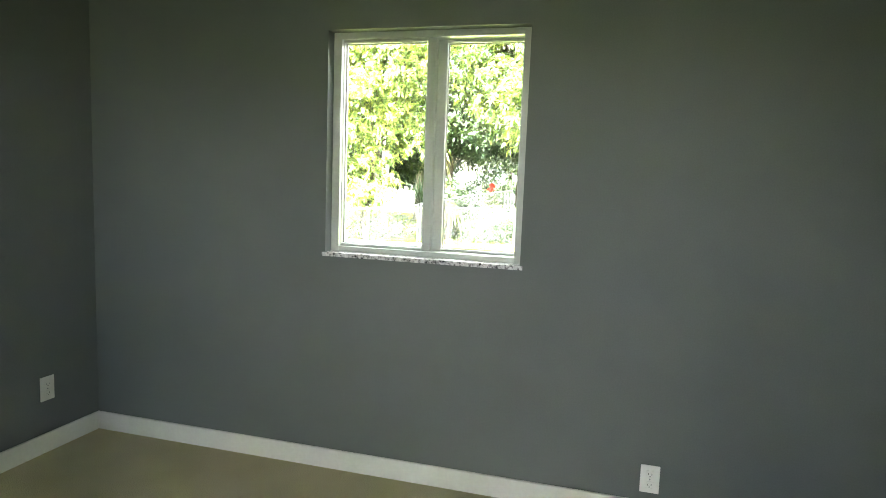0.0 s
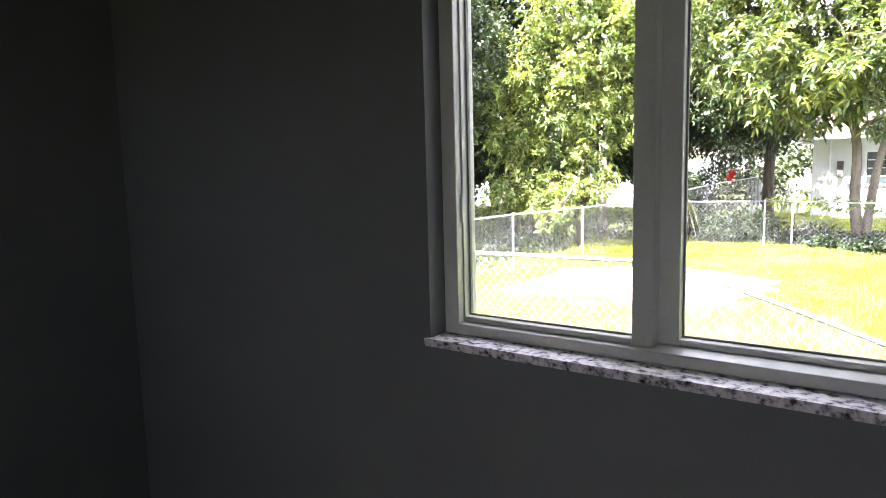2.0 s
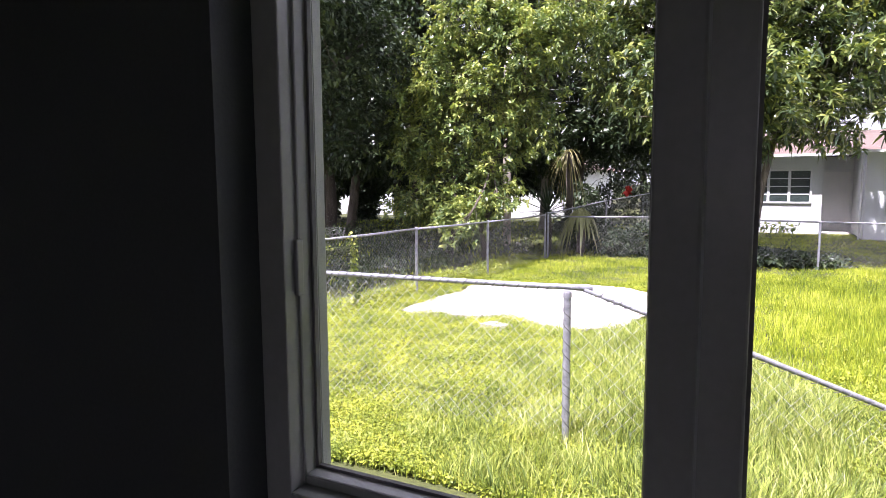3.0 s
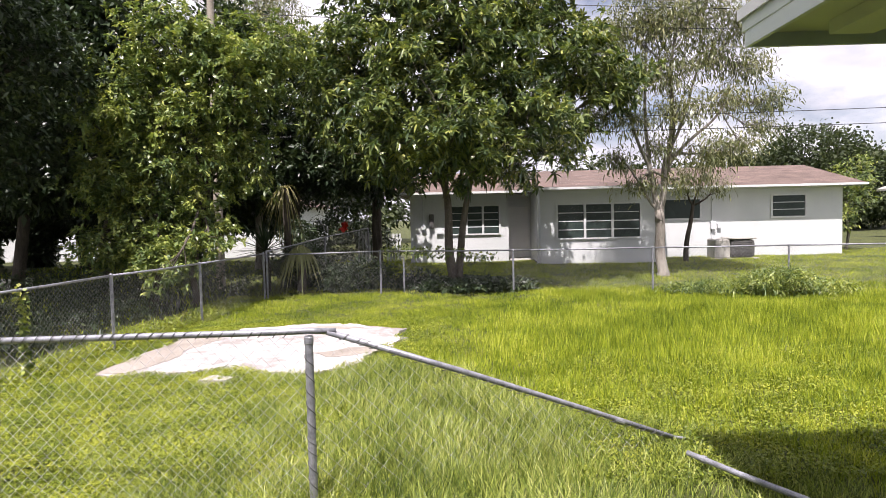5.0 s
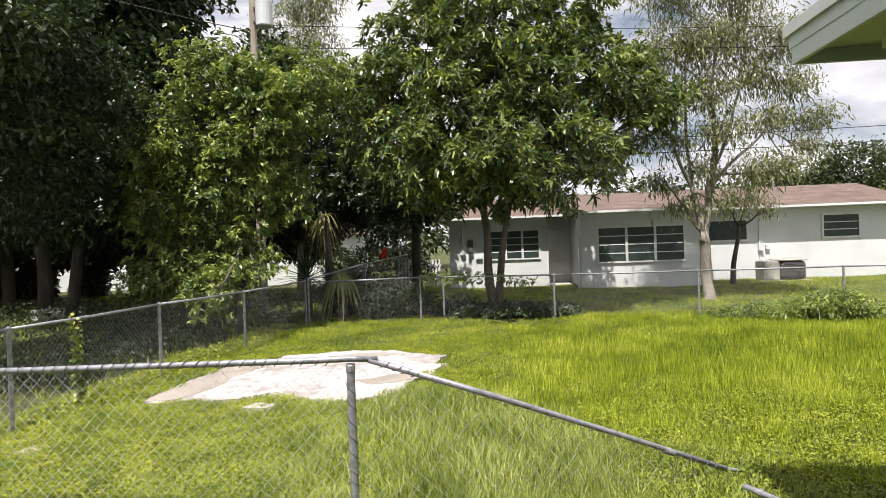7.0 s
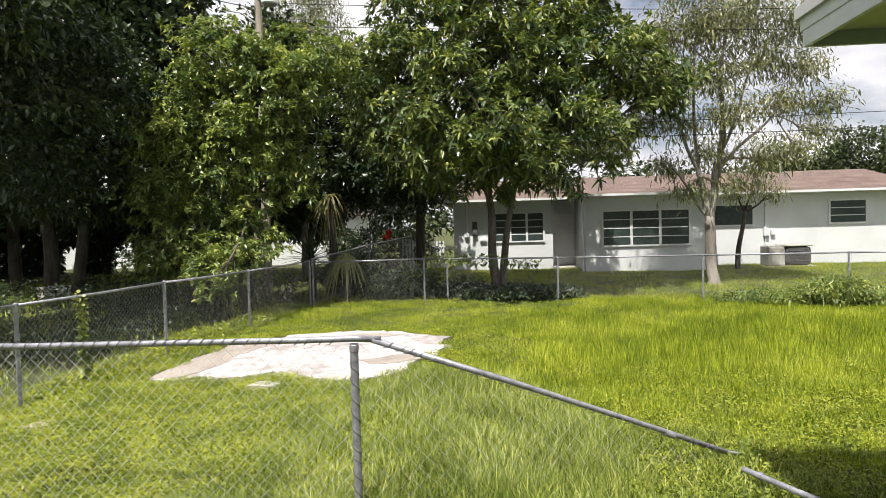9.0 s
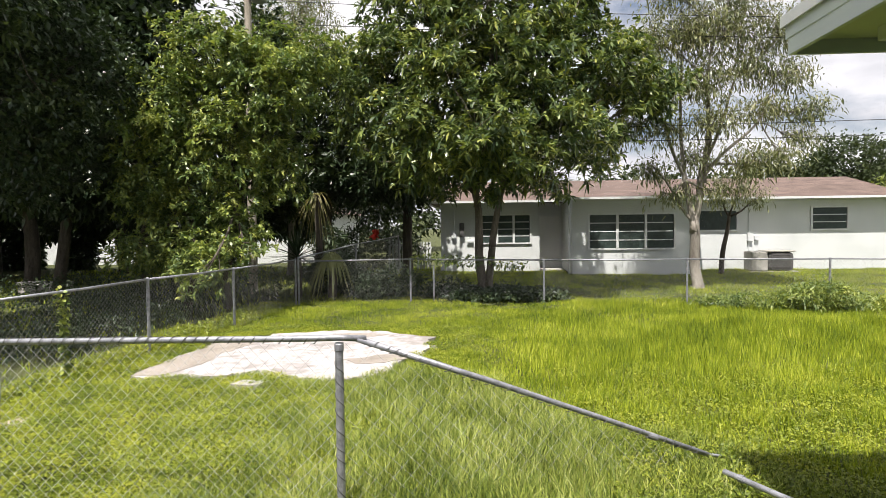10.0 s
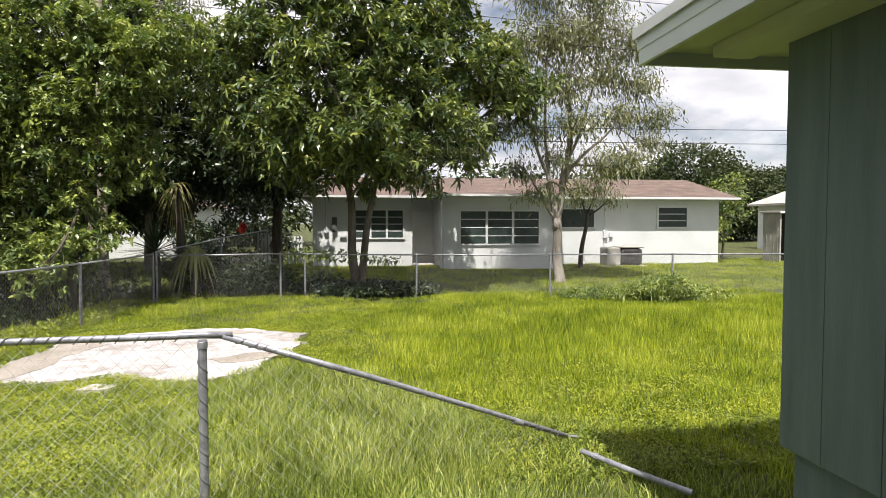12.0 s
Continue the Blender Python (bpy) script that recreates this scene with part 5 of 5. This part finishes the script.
def spiky(name, label, x, y, z, n, length, width, mat, low, high, trunk=0.0, droop=0.4):
    root = thing(name, (x, y, z), label, "palm")
    if trunk:
        part("trunk", tube(bmesh.new(), [(x, y, z - 0.2), (x + 0.05, y, z + trunk * 0.5), (x, y, z + trunk)], [0.13, 0.10, 0.11], 10), BARK_DARK, root)
    for k in range(n):
        a = k * 2.399 + rng.random()
        el = radians(low + (high - low) * rng.random())
        d = Vector((math.cos(a) * math.cos(el), math.sin(a) * math.cos(el), math.sin(el)))
        s = Vector((-math.sin(a), math.cos(a), 0))
        l = length * (0.7 + 0.5 * rng.random())
        bm = bmesh.new()
        pr = None
        for j in range(6):
            t = j / 5
            p = Vector((x, y, z + trunk)) + d * l * t - Vector((0, 0, droop * l * t * t))
            w = width * (0.5 + 1.2 * t) * (1 - t) ** 0.6 + 0.003
            cur = (bm.verts.new(p - s * w), bm.verts.new(p - Vector((0, 0, w * 0.5))), bm.verts.new(p + s * w))
            if pr:
                bm.faces.new((pr[0], pr[1], cur[1], cur[0]))
                bm.faces.new((pr[1], pr[2], cur[2], cur[1]))
            pr = cur
        part("leaf", bm, mat, root)


spiky("yucca", "dark spiky yucca at the fence corner", -5.3, 17.9, -0.3, 60, 1.05, 0.030, SHADED_LEAF, -15, 85, 0.95, 0.12)
spiky("palm", "shaggy small palm with hanging pale fronds", -4.2, 17.6, -0.3, 130, 0.75, 0.020, PALM_LEAF, -10, 80, 1.0, 1.7)
spiky("palm", "slim palm with dead hanging fronds", -4.95, 18.9, -0.3, 46, 0.85, 0.020, DRY_FROND, -85, 60, 2.8, 1.4)


# ---- grass ----
def blades(name, label, x0, x1, y0, y1, density, h_of, width, mat, lean=0.45, kind="stuff", straight=False, zone=0):
    n = int((x1 - x0) * (y1 - y0) * density)
    x = x0 + (x1 - x0) * rng.random(n)
    y = y0 + (y1 - y0) * rng.random(n)
    tuft = np.sin(x * 3.1 + np.sin(y * 2.3) * 2) * np.sin(y * 3.7 + np.sin(x * 1.9) * 2)
    keep = (rng.random(n) < 0.72 + 0.28 * tuft)
    keep &= ~(inside_slab(x + 0.14 * np.sin(y * 5.3 + x * 3) + 0.06 * np.sin(x * 17), y + 0.14 * np.sin(x * 4.7) + 0.05 * np.sin(x * 13 + y * 11)) & (rng.random(n) > 0.010))
    keep &= ~((x > WGX) & (y < WGY + 0.02))
    keep &= ~((y > MY - 0.05) & (x > HX0) & (x < HX1) & ((y > HY) | ((x > 3.4) & (x < 8.3))))
    # the longer pale grass by the fence ends along a slanting edge
    edge = x + y - 8.0 - 0.25 * np.sin(x * 2.9 + 1) - 0.5 * (rng.random(n) - 0.5)
    if zone:
        keep &= edge * zone > 0
    # bare dark ground below the mango tree, cleared to deepen its shade
    keep &= ~((((x - 0.6) / 2.3) ** 2 + ((y - 18.4) / 1.9) ** 2 < 1 + 0.3 * np.sin(x * 5 + y * 3)) & (rng.random(n) < 0.8))
    h = h_of(x, y)
    keep &= h > 0.004
    x, y, h, tuft = x[keep], y[keep], h[keep], tuft[keep]
    n = len(x)
    h = h * (0.45 + 0.85 * rng.random(n)) * (1 + 0.25 * tuft)
    z = ground_z(x, y) - 0.01
    a = rng.random(n) * 6.283
    s = np.stack([np.cos(a), np.sin(a), np.zeros(n)], 1) * (width * (0.6 + 0.8 * rng.random(n)))[:, None]
    la = 5.0 * np.sin(x * 1.7 + 1.3 * np.sin(y * 2.1)) * np.cos(y * 1.9 + np.sin(x * 2.7)) + rng.normal(size=n) * 1.7
    ln = lean * h * (0.15 + 0.85 * rng.random(n))
    off = np.stack([np.cos(la) * ln, np.sin(la) * ln, np.zeros(n)], 1)
    b = np.stack([x, y, z], 1)
    up = np.zeros((n, 3))
    up[:, 2] = h
    v = np.stack([b - s, b + s, b + s * 0.7 + up * 0.55 + off * 0.35, b - s * 0.7 + up * 0.55 + off * 0.35, b + up * 0.95 + off], 1).reshape(-1, 3)
    i = np.arange(n)[:, None] * 5
    f = np.concatenate([i + np.array([[0, 1, 2]]), i + np.array([[0, 2, 3]]), i + np.array([[3, 2, 4]])], 1).reshape(-1, 3)
    if straight:
        v = np.stack([b - s, b + s, b + up * 0.95 + off], 1).reshape(-1, 3)
        f = np.arange(n * 3).reshape(-1, 3)
    ob = from_arrays(name, v, f, mat)
    return tagged(ob, label, "grass", kind=kind)


def tall(x, y):
    """Longer grass right of the slab, short turf elsewhere."""
    t = 1 / (1 + np.exp(-(x - 0.3 + 0.25 * (9 - y)) * 2.2))
    t = t * (1 - 0.75 / (1 + np.exp(-(y - 13.8) * 1.6)))
    t = t * (0.35 + 0.65 / (1 + np.exp(-(y - 8.2) * 1.6)))
    return 0.07 + 0.15 * t + 0.05 * np.sin(x * 1.3) * np.sin(y * 1.1) * t


def mid_strip(x, y):
    t = 1 / (1 + np.exp(-(x + 1.5) * 2.0))
    low = 1 / (1 + np.exp(-(x - 1.3) * 5.0))
    return 0.08 + 0.15 * t - 0.11 * low


blades("grass", "pale long lawn grass near the bent fence", -3.2, 4.4, 3.2, 9.8, 3300, mid_strip, 0.0038, NEAR_GRASS, 0.9, zone=-1)
blades("grass", "sunlit yellow-green lawn grass", -1.0, 9.5, 3.6, 8.0, 2300, tall, 0.0048, GRASS, 0.55, zone=1)
blades("grass", "sunlit uneven lawn grass", -6.0, 12.0, 8.0, 17.2, 1800, tall, 0.0068, GRASS, 0.45, straight=True, zone=1)
blades("grass", "grass of the neighbouring garden", -6.0, 24.0, 17.2, 29.0, 520, lambda x, y: 0.085 + 0 * x, 0.007, GRASS, 0.9, straight=True)
blades("grass", "thin grass under the trees", -18.0, -6.0, 6.0, 30.0, 60, lambda x, y: 0.12 + 0 * x, 0.014, GRASS, 0.9)


def clover_patch(label, n, x0, width, y0, depth, thin_at, thin_rate, size):
    """Low broad leaves over a stretch of the lawn, thinning out past x = thin_at."""
    x = x0 + width * rng.random(n)
    y = y0 + depth * rng.random(n) ** 1.25
    keep = ~inside_slab(x + 0.12 * np.sin(y * 6), y + 0.12 * np.sin(x * 5)) & (rng.random(n) < 1.1 / (1 + np.exp((x - thin_at) * thin_rate)) + 0.12)
    keep &= ~((x > WGX) & (y < WGY + 0.02))
    x, y = x[keep], y[keep]
    n = len(x)
    z = ground_z(x, y) + 0.02 + 0.07 * rng.random(n) + 0.02 * np.sin(x * 4.1) * np.sin(y * 3.3)
    d = rng.normal(size=(n, 3)) * np.array([1, 1, 0.35])
    return tagged(leaves_mesh("ground_cover", np.stack([x, y, z], 1), d, size * (0.6 + 0.8 * rng.random(n)), size * 0.75 * (0.7 + 0.6 * rng.random(n)), CLOVER, simple=True), label, "grass", kind="stuff")


clover_patch("low broad-leaved weeds among the turf", 290000, -6.2, 6.6, 3.2, 9.5, -0.9, 2.2, 0.025)
clover_patch("low creeping weeds in the short sunlit lawn", 75000, 1.2, 8.0, 4.6, 4.6, 12.0, 1.0, 0.028)
